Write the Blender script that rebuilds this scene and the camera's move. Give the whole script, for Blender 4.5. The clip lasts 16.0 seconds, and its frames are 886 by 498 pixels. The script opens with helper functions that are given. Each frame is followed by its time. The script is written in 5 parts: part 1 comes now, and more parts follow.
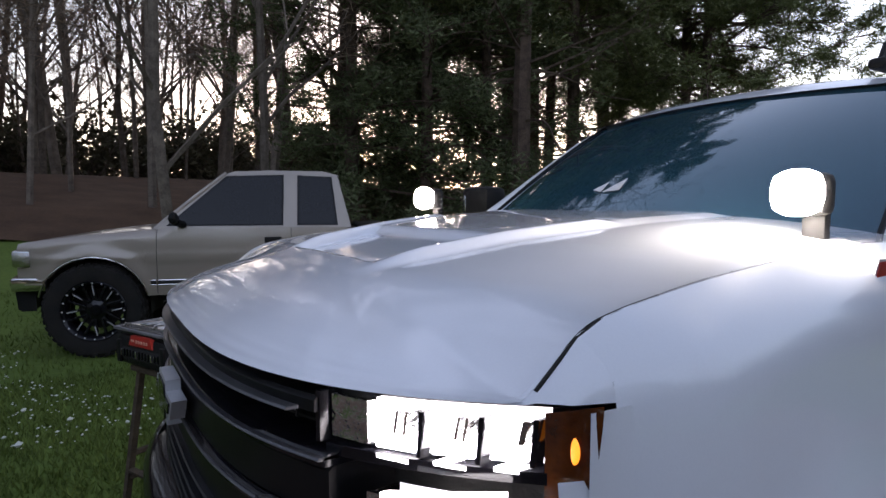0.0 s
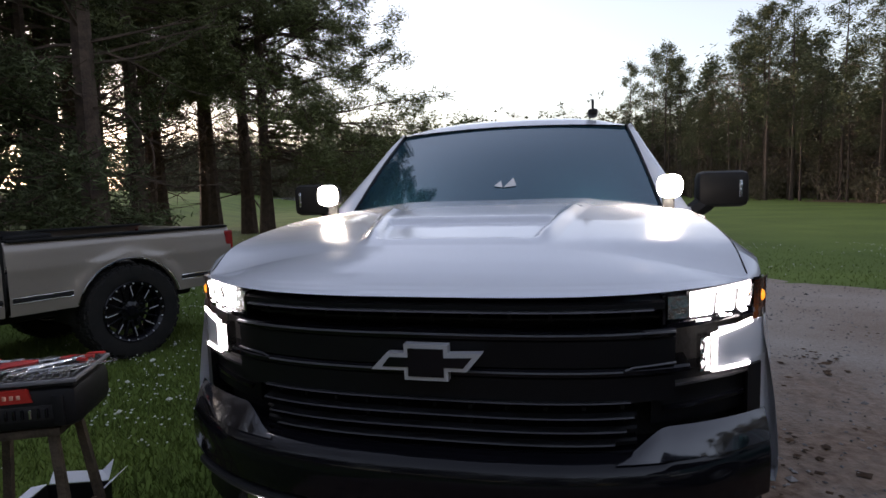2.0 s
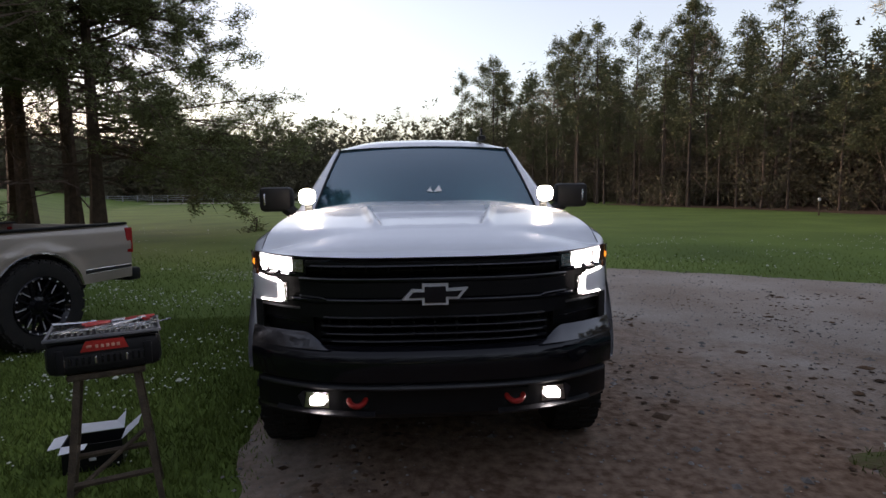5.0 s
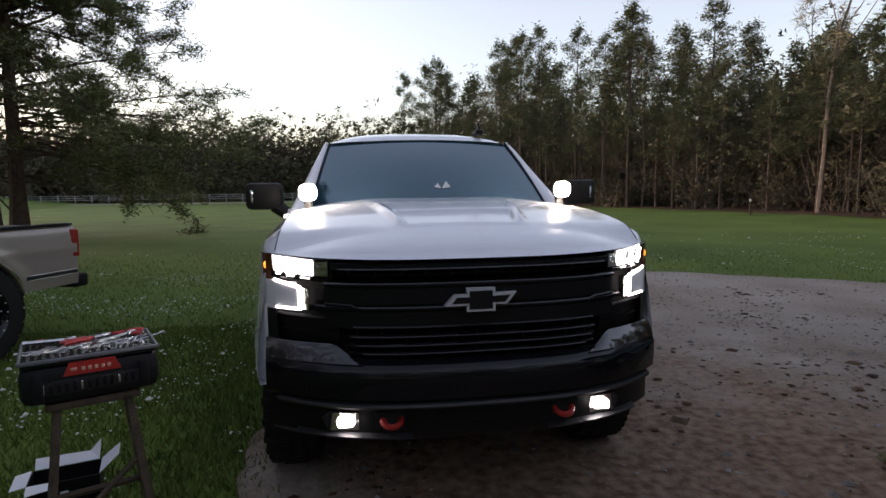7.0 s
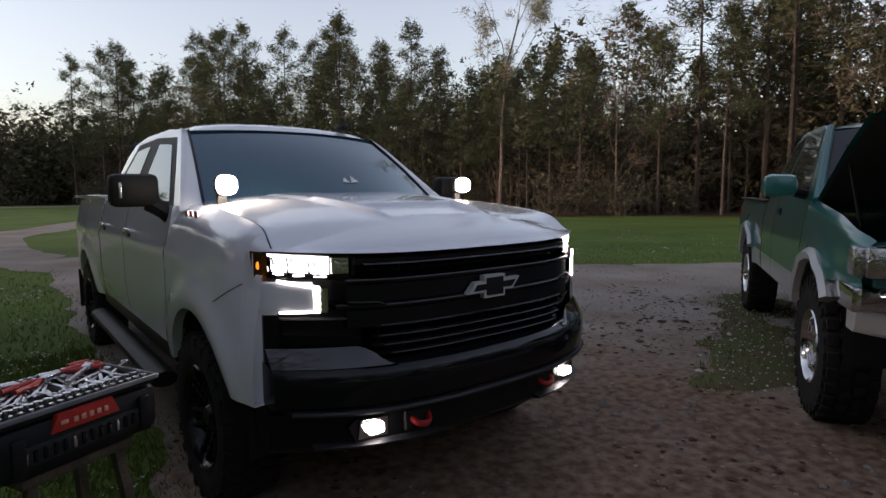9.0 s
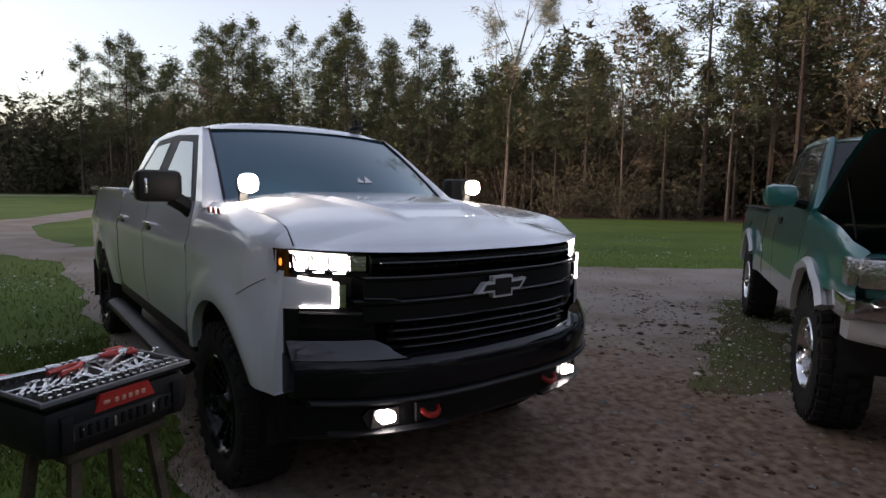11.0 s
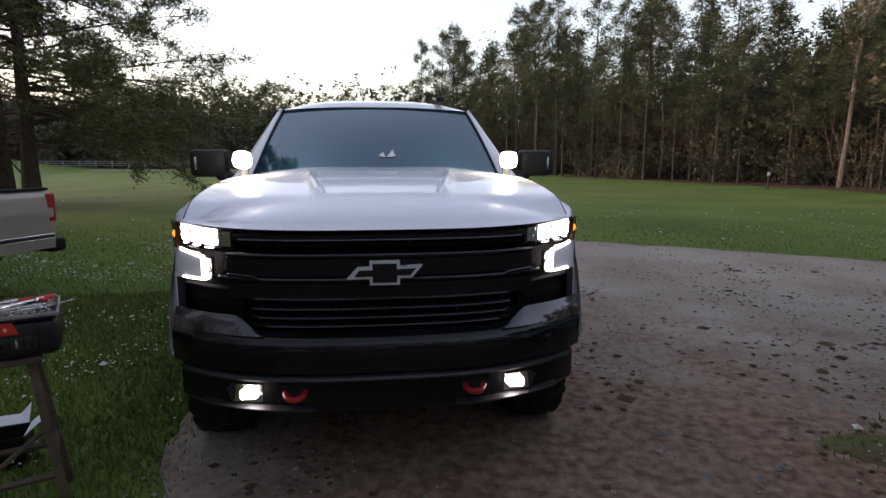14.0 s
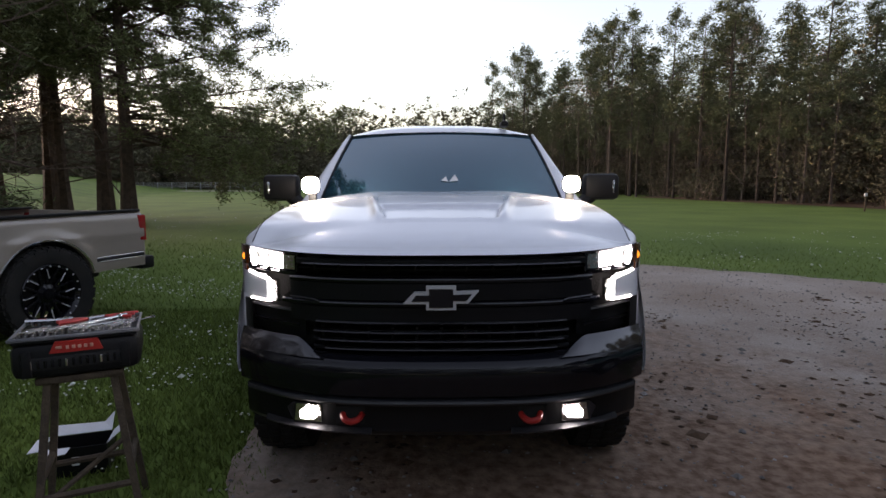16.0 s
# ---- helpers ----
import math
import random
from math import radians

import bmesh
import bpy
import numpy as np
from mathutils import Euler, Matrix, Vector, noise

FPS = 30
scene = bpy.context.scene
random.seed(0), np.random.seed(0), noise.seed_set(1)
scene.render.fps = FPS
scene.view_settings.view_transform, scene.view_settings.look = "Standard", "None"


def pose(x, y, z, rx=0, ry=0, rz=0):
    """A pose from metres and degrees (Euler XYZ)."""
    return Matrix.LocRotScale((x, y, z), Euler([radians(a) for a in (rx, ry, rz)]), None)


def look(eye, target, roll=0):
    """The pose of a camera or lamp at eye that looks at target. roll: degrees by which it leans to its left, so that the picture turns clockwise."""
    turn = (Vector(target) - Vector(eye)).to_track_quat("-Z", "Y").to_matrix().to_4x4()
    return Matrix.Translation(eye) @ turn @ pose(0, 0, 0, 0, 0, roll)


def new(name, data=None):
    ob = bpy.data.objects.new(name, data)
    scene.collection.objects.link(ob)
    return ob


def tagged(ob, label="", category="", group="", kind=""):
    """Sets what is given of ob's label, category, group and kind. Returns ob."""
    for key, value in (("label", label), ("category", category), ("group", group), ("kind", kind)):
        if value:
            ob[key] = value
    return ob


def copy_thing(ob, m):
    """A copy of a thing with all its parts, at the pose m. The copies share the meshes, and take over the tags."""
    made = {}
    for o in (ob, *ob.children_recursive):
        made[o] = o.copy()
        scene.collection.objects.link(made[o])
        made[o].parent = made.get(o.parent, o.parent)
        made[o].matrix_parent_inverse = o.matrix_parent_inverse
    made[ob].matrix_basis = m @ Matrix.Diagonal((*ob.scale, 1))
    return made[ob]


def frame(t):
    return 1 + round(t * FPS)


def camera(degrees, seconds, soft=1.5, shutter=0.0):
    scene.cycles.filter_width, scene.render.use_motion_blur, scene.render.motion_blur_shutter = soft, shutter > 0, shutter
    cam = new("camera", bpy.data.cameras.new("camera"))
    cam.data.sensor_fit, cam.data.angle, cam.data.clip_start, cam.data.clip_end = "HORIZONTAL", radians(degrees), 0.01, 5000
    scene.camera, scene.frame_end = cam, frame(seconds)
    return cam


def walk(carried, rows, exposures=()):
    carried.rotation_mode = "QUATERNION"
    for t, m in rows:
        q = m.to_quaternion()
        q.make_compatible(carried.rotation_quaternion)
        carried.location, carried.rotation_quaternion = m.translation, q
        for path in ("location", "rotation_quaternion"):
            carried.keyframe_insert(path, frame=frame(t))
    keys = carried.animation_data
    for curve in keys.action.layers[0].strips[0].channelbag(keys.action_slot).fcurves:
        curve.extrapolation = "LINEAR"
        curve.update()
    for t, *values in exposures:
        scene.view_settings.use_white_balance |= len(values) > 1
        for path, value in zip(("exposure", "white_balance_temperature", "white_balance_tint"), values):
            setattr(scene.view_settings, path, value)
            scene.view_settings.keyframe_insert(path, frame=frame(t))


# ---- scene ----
import collections

cam = camera(75.4, 16.0)
PATH = [
    (0, (1.42, -0.172, 1.516), (-0.273, 0.881, 1.357), 0.0),
    (0.3, (1.305, -0.378, 1.5), (-0.244, 0.876, 1.337), -0.1),
    (0.5, (1.193, -0.514, 1.525), (-0.229, 0.882, 1.36), -0.6),
    (1, (0.902, -0.853, 1.533), (-0.106, 0.865, 1.353), -1.2),
    (1.1, (0.854, -0.928, 1.535), (-0.063, 0.84, 1.35), -1.4),
    (1.5, (0.67, -1.231, 1.553), (0.063, 0.665, 1.36), -1.8),
    (2, (0.408, -1.508, 1.543), (-0.054, 0.428, 1.343), -1.7),
    (2.5, (0.228, -1.861, 1.548), (-0.115, 0.097, 1.329), -1.6),
    (3, (0.16, -2.188, 1.546), (-0.05, -0.213, 1.317), -1.5),
    (3.5, (0.096, -2.451, 1.569), (0.022, -0.467, 1.331), -1.3),
    (4, (-0.04, -2.662, 1.585), (0.001, -0.673, 1.373), -0.9),
    (4.2, (-0.063, -2.705, 1.588), (0.006, -0.717, 1.385), -0.9),
    (6.5, (-0.261, -2.587, 1.54), (-0.124, -0.604, 1.317), -0.8),
    (7, (-0.529, -2.378, 1.548), (-0.22, -0.413, 1.34), -0.7),
    (7.5, (-0.884, -2.271, 1.55), (-0.286, -0.371, 1.368), -1.4),
    (8, (-1.172, -2.108, 1.522), (-0.303, -0.314, 1.368), -0.4),
    (8.5, (-1.458, -1.968, 1.516), (-0.365, -0.302, 1.345), -0.1),
    (8.7, (-1.566, -1.927, 1.509), (-0.408, -0.307, 1.319), -0.4),
    (9.75, (-2.02, -1.80, 1.495), (-0.69, -0.30, 1.305), 0.3),
    (10.8, (-1.952, -1.867, 1.495), (-0.694, -0.324, 1.31), 0.9),
    (11, (-1.854, -1.946, 1.525), (-0.627, -0.38, 1.317), 1.0),
    (11.5, (-1.545, -2.114, 1.539), (-0.364, -0.516, 1.32), 1.0),
    (12, (-1.182, -2.168, 1.525), (-0.118, -0.492, 1.285), 1.0),
    (12.5, (-0.818, -2.267, 1.534), (0.079, -0.5, 1.266), 0.8),
    (13, (-0.52, -2.322, 1.555), (0.17, -0.47, 1.251), 0.6),
    (13.5, (-0.262, -2.29, 1.544), (0.203, -0.372, 1.225), 0.3),
    (14, (-0.047, -2.362, 1.544), (0.196, -0.402, 1.233), -0.0),
    (14.5, (0.039, -2.39, 1.566), (0.132, -0.413, 1.276), -0.3),
    (15, (0.031, -2.38, 1.569), (0.057, -0.398, 1.304), -0.3),
    (15.5, (0.018, -2.368, 1.567), (0.028, -0.385, 1.308), -0.3),
    (16, (0.005, -2.366, 1.568), (0.008, -0.38, 1.327), -0.2),
]
EXPOSURE = 2.65
walk(cam, [(t, look(eye, target, roll)) for t, eye, target, roll in PATH], [(0, EXPOSURE + 0.25, 6850, 24), (1.2, EXPOSURE + 0.2, 6850, 24), (2.5, EXPOSURE, 7450, 24), (7, EXPOSURE, 7450, 24), (8.5, EXPOSURE - 0.28, 7450, 24), (9.75, EXPOSURE - 0.25, 7450, 24), (11, EXPOSURE, 7450, 24), (12.5, EXPOSURE + 0.2, 7450, 24), (16, EXPOSURE + 0.22, 7450, 24)])

# ---- world and sun: dusk, the glow low behind the woods ----
SUN_ELEVATION, SUN_TURN = 3.0, -62.0
world = bpy.data.worlds.new("dusk")
scene.world = world
world.use_nodes = True
wn = world.node_tree
sky = wn.nodes.new("ShaderNodeTexSky")
sky.sky_type = "NISHITA"
sky.sun_disc = False
sky.sun_elevation = radians(SUN_ELEVATION)
sky.sun_rotation = radians(SUN_TURN)
sky.air_density, sky.dust_density, sky.ozone_density = 1.0, 1.2, 2.5
wn.nodes["Background"].inputs["Strength"].default_value = 0.15
pale = wn.nodes.new("ShaderNodeHueSaturation")  # thin high cloud greys the sky
pale.inputs["Saturation"].default_value = 0.62
wn.links.new(sky.outputs[0], pale.inputs["Color"])
wn.links.new(pale.outputs[0], wn.nodes["Background"].inputs["Color"])
sun = new("sun", bpy.data.lights.new("sun", "SUN"))
sun.data.energy, sun.data.angle, sun.data.color = 0.28, radians(12), (1.0, 0.86, 0.74)
sun.matrix_world = look((math.sin(radians(SUN_TURN)) * 50, math.cos(radians(SUN_TURN)) * 50, 50 * math.tan(radians(SUN_ELEVATION + 5))), (0, 0, 0))


# ---- materials ----
def material(name, colour, rough=0.6, metal=0.0, second=None, scale=6.0, fine=60.0, bump=0.0, coat=0.0, emit=None, power=0.0, island=False, spread=0.0, detail=4.0, shine=0.5):
    """A surface with two scales of variation: broad blotches towards a second colour, and fine grain in roughness and relief."""
    m = bpy.data.materials.new(name)
    m.use_nodes = True
    nt = m.node_tree
    b = nt.nodes["Principled BSDF"]
    b.inputs["Roughness"].default_value, b.inputs["Metallic"].default_value = rough, metal
    b.inputs["Coat Weight"].default_value, b.inputs["Coat Roughness"].default_value = coat, 0.04
    b.inputs["Base Color"].default_value = (*colour, 1)
    b.inputs["Specular IOR Level"].default_value = shine
    if emit:
        b.inputs["Emission Color"].default_value, b.inputs["Emission Strength"].default_value = (*emit, 1), power
        return m
    co = nt.nodes.new("ShaderNodeTexCoord")
    big = nt.nodes.new("ShaderNodeTexNoise")
    big.inputs["Scale"].default_value, big.inputs["Detail"].default_value = scale, detail
    nt.links.new(co.outputs["Object"], big.inputs["Vector"])
    small = nt.nodes.new("ShaderNodeTexNoise")
    small.inputs["Scale"].default_value, small.inputs["Detail"].default_value = fine, 3.0
    nt.links.new(co.outputs["Object"], small.inputs["Vector"])
    two = second or tuple(c * 0.75 for c in colour)
    ramp = nt.nodes.new("ShaderNodeValToRGB")
    ramp.color_ramp.elements[0].position, ramp.color_ramp.elements[1].position = 0.36, 0.66
    ramp.color_ramp.elements[0].color, ramp.color_ramp.elements[1].color = (*two, 1), (*colour, 1)
    blend = nt.nodes.new("ShaderNodeMath")
    blend.operation = "MULTIPLY_ADD"
    blend.inputs[1].default_value = 0.35
    nt.links.new(small.outputs["Fac"], blend.inputs[0])
    scaled = nt.nodes.new("ShaderNodeMath")
    scaled.operation = "MULTIPLY_ADD"
    scaled.inputs[1].default_value, scaled.inputs[2].default_value = 0.65, 0.0
    nt.links.new(big.outputs["Fac"], scaled.inputs[0])
    nt.links.new(scaled.outputs[0], blend.inputs[2])
    nt.links.new(blend.outputs[0], ramp.inputs["Fac"])
    out = ramp.outputs["Color"]
    if spread:
        info = nt.nodes.new("ShaderNodeNewGeometry" if island else "ShaderNodeObjectInfo")
        hsv = nt.nodes.new("ShaderNodeHueSaturation")
        span = nt.nodes.new("ShaderNodeMapRange")
        span.inputs["To Min"].default_value, span.inputs["To Max"].default_value = 1 - spread, 1 + spread
        nt.links.new(info.outputs["Random Per Island" if island else "Random"], span.inputs["Value"])
        nt.links.new(span.outputs[0], hsv.inputs["Value"])
        nt.links.new(out, hsv.inputs["Color"])
        out = hsv.outputs["Color"]
    nt.links.new(out, b.inputs["Base Color"])
    if bump:
        bp = nt.nodes.new("ShaderNodeBump")
        bp.inputs["Strength"].default_value, bp.inputs["Distance"].default_value = min(bump, 1.0), 0.01
        nt.links.new(small.outputs["Fac"], bp.inputs["Height"])
        nt.links.new(bp.outputs[0], b.inputs["Normal"])
    return m


M = {
    "white": material("white_paint", (0.80, 0.815, 0.85), 0.24, 0, (0.76, 0.775, 0.81), 1.5, 300, 0.0, 1.0),
    "black_gloss": material("black_gloss", (0.004, 0.004, 0.006), 0.10, 0, (0.007, 0.007, 0.009), 4, 80, 0.0, 0.12, shine=0.28),
    "black_lacquer": material("black_lacquer", (0.006, 0.006, 0.009), 0.08, 0, (0.010, 0.010, 0.013), 4, 80, 0.0, 0.7, shine=0.6),
    "black_satin": material("black_satin", (0.006, 0.006, 0.007), 0.34, 0, (0.009, 0.009, 0.010), 5, 150, shine=0.2),
    "black_plastic": material("black_plastic", (0.007, 0.007, 0.008), 0.5, 0, (0.011, 0.011, 0.011), 5, 400, 0.15, shine=0.18),
    # greys that put the sky's sheen on black edges into the colour
    "edge_sheen": material("grey_edge_sheen", (0.09, 0.09, 0.095), 0.3, 0.3, (0.06, 0.06, 0.065), 14, 90),
    "edge_sheen_dim": material("dark_edge_sheen", (0.03, 0.03, 0.033), 0.3, 0.1, (0.02, 0.02, 0.022), 14, 90),
    # paler black: the light that ledge and lip catch is put into the colour
    "ledge": material("paler_black_plastic", (0.022, 0.022, 0.024), 0.45, 0, (0.014, 0.014, 0.016), 9, 200, 0.1),
    "rubber": material("tyre_rubber", (0.012, 0.012, 0.012), 0.8, 0, (0.022, 0.020, 0.018), 8, 120, 0.3, shine=0.2),
    "glass": material("tinted_glass", (0.010, 0.042, 0.062), 0.03, 0, (0.012, 0.046, 0.068), 2, 40),
    "side_glass": material("dark_side_glass", (0.006, 0.007, 0.009), 0.03, 0, (0.008, 0.009, 0.011), 2, 40, shine=0.3),
    "clear_side_glass": material("grey_side_glass", (0.020, 0.024, 0.024), 0.03, 0, (0.024, 0.028, 0.028), 2, 40, shine=0.6),
    "chrome": material("chrome", (0.72, 0.72, 0.72), 0.12, 1, (0.6, 0.6, 0.6), 9, 200),
    "steel": material("tool_steel", (0.62, 0.62, 0.64), 0.25, 1, (0.5, 0.5, 0.5), 30, 300),
    "silver": material("silver_trim", (0.62, 0.62, 0.64), 0.3, 0.3, (0.55, 0.55, 0.57), 9, 200),
    "red": material("red_paint", (0.42, 0.02, 0.015), 0.4, 0, (0.34, 0.016, 0.012), 12, 200),
    "red_plastic": material("red_plastic", (0.46, 0.022, 0.014), 0.5, 0, (0.36, 0.018, 0.012), 12, 200),
    "red_lens": material("red_lens", (0.34, 0.012, 0.012), 0.15, 0, (0.24, 0.008, 0.008), 20, 90, 0, 0.5),
    "amber": material("amber_lens", (0.13, 0.030, 0.004), 0.10, 0, (0.05, 0.012, 0.003), 22, 90, 0.2, 0.6),
    "reflector": material("lamp_reflector", (0.75, 0.75, 0.76), 0.12, 1, (0.5, 0.5, 0.5), 20, 60, 0.6),
    "headlamp": material("headlamp_light", (1, 1, 1), 0.3, emit=(0.93, 0.97, 1.0), power=7),
    # the lamps' light on the reflector is put in as a glow of its own
    "bowl": material("glowing_reflector_bowl", (0.75, 0.75, 0.76), 0.2, 0.8, (0.45, 0.45, 0.46), 60, 160, 0.6, emit=(0.93, 0.97, 1.0), power=0.6),
    "daylamp": material("daytime_light", (1, 1, 1), 0.3, emit=(0.95, 0.97, 1.0), power=1.3),
    "foglamp": material("fog_light", (1, 1, 1), 0.3, emit=(0.92, 0.96, 1.0), power=5),
    "podlamp": material("pod_light", (1, 1, 1), 0.3, emit=(1.0, 0.98, 0.86), power=34),
    "amberlamp": material("amber_light", (1, 0.5, 0.1), 0.3, emit=(1.0, 0.27, 0.012), power=0.25),
    "tan": material("tan_paint", (0.325, 0.280, 0.235), 0.3, 0.25, (0.300, 0.258, 0.216), 1.5, 300, 0.0, 0.7),
    "teal": material("teal_paint", (0.006, 0.140, 0.138), 0.28, 0.1, (0.008, 0.115, 0.110), 1.5, 300, 0.0, 0.9),
    "grey_paint": material("grey_two_tone_paint", (0.42, 0.43, 0.44), 0.35, 0.3, (0.36, 0.37, 0.38), 2, 200, 0, 0.4),
    "case_rim": material("dull_grey_plastic", (0.17, 0.17, 0.18), 0.5, 0, (0.11, 0.11, 0.12), 12, 160, 0.1),
    "plate_mark": material("pale_orange_mark", (0.62, 0.30, 0.22), 0.5),
    "liner": material("wheel_liner", (0.010, 0.010, 0.010), 0.9, 0, (0.016, 0.015, 0.014), 7, 90, 0.4),
    "wood": material("old_wood", (0.10, 0.075, 0.052), 0.8, 0, (0.05, 0.038, 0.028), 14, 90, 0.5, shine=0.2),
    "card_white": material("white_card", (0.78, 0.80, 0.84), 0.7, 0, (0.70, 0.72, 0.76), 8, 90),
    "pale": material("pale_mark", (0.7, 0.7, 0.7), 0.5),
    "bark": material("pine_bark", (0.130, 0.090, 0.068), 0.9, 0, (0.060, 0.042, 0.034), 5, 22, 0.9, shine=0.15),
    "bark_dim": material("wood_pine_bark", (0.105, 0.082, 0.068), 0.9, 0, (0.055, 0.044, 0.038), 5, 22, 0.9, spread=0.35, shine=0.15),
    "bark_grey": material("grey_bark", (0.20, 0.160, 0.130), 0.9, 0, (0.10, 0.080, 0.065), 5, 25, 0.8, spread=0.35, shine=0.15),
    "needles": material("pine_needles", (0.150, 0.165, 0.070), 0.75, 0, (0.092, 0.104, 0.044), 0.9, 12, island=True, spread=0.3, shine=0.15),
    "cedar": material("cedar_foliage", (0.112, 0.130, 0.062), 0.8, 0, (0.070, 0.082, 0.040), 0.9, 12, island=True, spread=0.4, shine=0.15),
    "far_needles": material("far_foliage", (0.105, 0.118, 0.060), 0.85, 0, (0.066, 0.074, 0.040), 0.25, 9, island=True, spread=0.25, shine=0.15),
    "buds": material("spring_buds", (0.36, 0.34, 0.22), 0.8, 0, (0.24, 0.22, 0.14), 1.0, 12, island=True, spread=0.35, shine=0.15),
    "twigs": material("bare_twigs", (0.26, 0.190, 0.140), 0.9, 0, (0.15, 0.108, 0.080), 0.9, 9, island=True, spread=0.4, shine=0.15),
    "brush": material("underbrush", (0.118, 0.109, 0.068), 0.9, 0, (0.074, 0.068, 0.044), 0.9, 9, island=True, spread=0.25, shine=0.15),
    "blades": material("grass_blades", (0.124, 0.174, 0.038), 0.75, 0, (0.076, 0.113, 0.026), 1.2, 9, island=True, spread=0.35, shine=0.15),
    "clover": material("clover_flowers", (0.62, 0.64, 0.58), 0.8, 0, (0.5, 0.52, 0.45), 20, 60, shine=0.15),
    "stone": material("gravel_stones", (0.27, 0.255, 0.24), 0.85, 0, (0.17, 0.155, 0.145), 9, 80, 0.4, island=True, spread=0.4, shine=0.15),
    "leaf": material("dead_leaves", (0.10, 0.060, 0.035), 0.85, 0, (0.06, 0.036, 0.022), 12, 80, island=True, spread=0.4, shine=0.15),
    "lawn": material("lawn", (0.125, 0.186, 0.038), 0.9, 0, (0.070, 0.112, 0.024), 0.35, 14, 0.9, detail=8.0, shine=0.15),
    "gravel": material("gravel", (0.370, 0.330, 0.288), 0.92, 0, (0.235, 0.186, 0.148), 0.7, 42, 1.0, detail=9.0, shine=0.15),
    "weeds": material("trodden_weeds", (0.085, 0.110, 0.034), 0.9, 0, (0.120, 0.082, 0.052), 2.6, 30, 1.0, detail=8.0, shine=0.15),
    "litter": material("leaf_litter", (0.12, 0.072, 0.045), 0.95, 0, (0.07, 0.042, 0.028), 1.1, 18, 1.0, detail=8.0, shine=0.15),
    "fence": material("fence_white", (0.28, 0.28, 0.27), 0.7),
}


def earthy_drive(m):
    """Gravel that gives way to trodden brown dirt where the trucks stand, in ragged blotches."""
    nt = m.node_tree
    b = nt.nodes["Principled BSDF"]
    gravel_colour = b.inputs["Base Color"].links[0].from_socket
    co = nt.nodes.new("ShaderNodeTexCoord")
    place = nt.nodes.new("ShaderNodeMapping")
    place.vector_type = "TEXTURE"
    place.inputs["Location"].default_value = (0.9, -0.9, 0)
    place.inputs["Scale"].default_value = (3.2, 4.4, 1)
    nt.links.new(co.outputs["Object"], place.inputs["Vector"])
    away = nt.nodes.new("ShaderNodeVectorMath")
    away.operation = "LENGTH"
    nt.links.new(place.outputs[0], away.inputs[0])
    rough = nt.nodes.new("ShaderNodeTexNoise")
    rough.inputs["Scale"].default_value, rough.inputs["Detail"].default_value, rough.inputs["Roughness"].default_value = 1.1, 9.0, 0.65
    nt.links.new(co.outputs["Object"], rough.inputs["Vector"])
    add = nt.nodes.new("ShaderNodeMath")
    add.operation = "MULTIPLY_ADD"
    add.inputs[1].default_value = 2.2
    nt.links.new(rough.outputs["Fac"], add.inputs[0])
    nt.links.new(away.outputs["Value"], add.inputs[2])
    edge = nt.nodes.new("ShaderNodeMapRange")
    edge.inputs["From Min"].default_value, edge.inputs["From Max"].default_value = 1.55, 2.35
    nt.links.new(add.outputs[0], edge.inputs["Value"])
    clods = nt.nodes.new("ShaderNodeTexNoise")
    clods.inputs["Scale"].default_value, clods.inputs["Detail"].default_value = 15.0, 10.0
    nt.links.new(co.outputs["Object"], clods.inputs["Vector"])
    soil = nt.nodes.new("ShaderNodeValToRGB")
    soil.color_ramp.elements[0].position, soil.color_ramp.elements[1].position = 0.32, 0.70
    soil.color_ramp.elements[0].color, soil.color_ramp.elements[1].color = (0.110, 0.064, 0.040, 1), (0.275, 0.190, 0.138, 1)
    nt.links.new(clods.outputs["Fac"], soil.inputs["Fac"])
    mix = nt.nodes.new("ShaderNodeMix")
    mix.data_type = "RGBA"
    nt.links.new(edge.outputs[0], mix.inputs["Factor"])
    nt.links.new(soil.outputs["Color"], mix.inputs[6])
    nt.links.new(gravel_colour, mix.inputs[7])
    nt.links.new(mix.outputs[2], b.inputs["Base Color"])


earthy_drive(M["gravel"])
for key in ("glass",):
    M[key].node_tree.nodes["Principled BSDF"].inputs["IOR"].default_value = 2.1
    M[key].node_tree.nodes["Principled BSDF"].inputs["Specular Tint"].default_value = (0.58, 0.84, 1.0, 1)


# ---- mesh helpers ----
def part(name, bm, mat, parent=None, label="", smooth=True, kind=""):
    """Links a bmesh as one mesh object, under a thing or a part where one is given."""
    me = bpy.data.meshes.new(name)
    bmesh.ops.recalc_face_normals(bm, faces=bm.faces)
    bm.to_mesh(me)
    bm.free()
    if smooth:
        me.polygons.foreach_set("use_smooth", [True] * len(me.polygons))
        me.set_sharp_from_angle(angle=radians(38))
    me.materials.append(mat)
    ob = new(name, me)
    ob.parent = parent
    return tagged(ob, label, kind=kind)


def raw(name, verts, faces, mat, parent=None, label="", kind=""):
    me = bpy.data.meshes.new(name)
    me.from_pydata(verts, [], faces)
    me.materials.append(mat)
    ob = new(name, me)
    ob.parent = parent
    return tagged(ob, label, kind=kind)


def thing(name, m, label, category, group="", kind=""):
    ob = new(name)
    ob.matrix_basis = m
    ob.empty_display_size = 0.1
    return tagged(ob, label, category, group, kind)


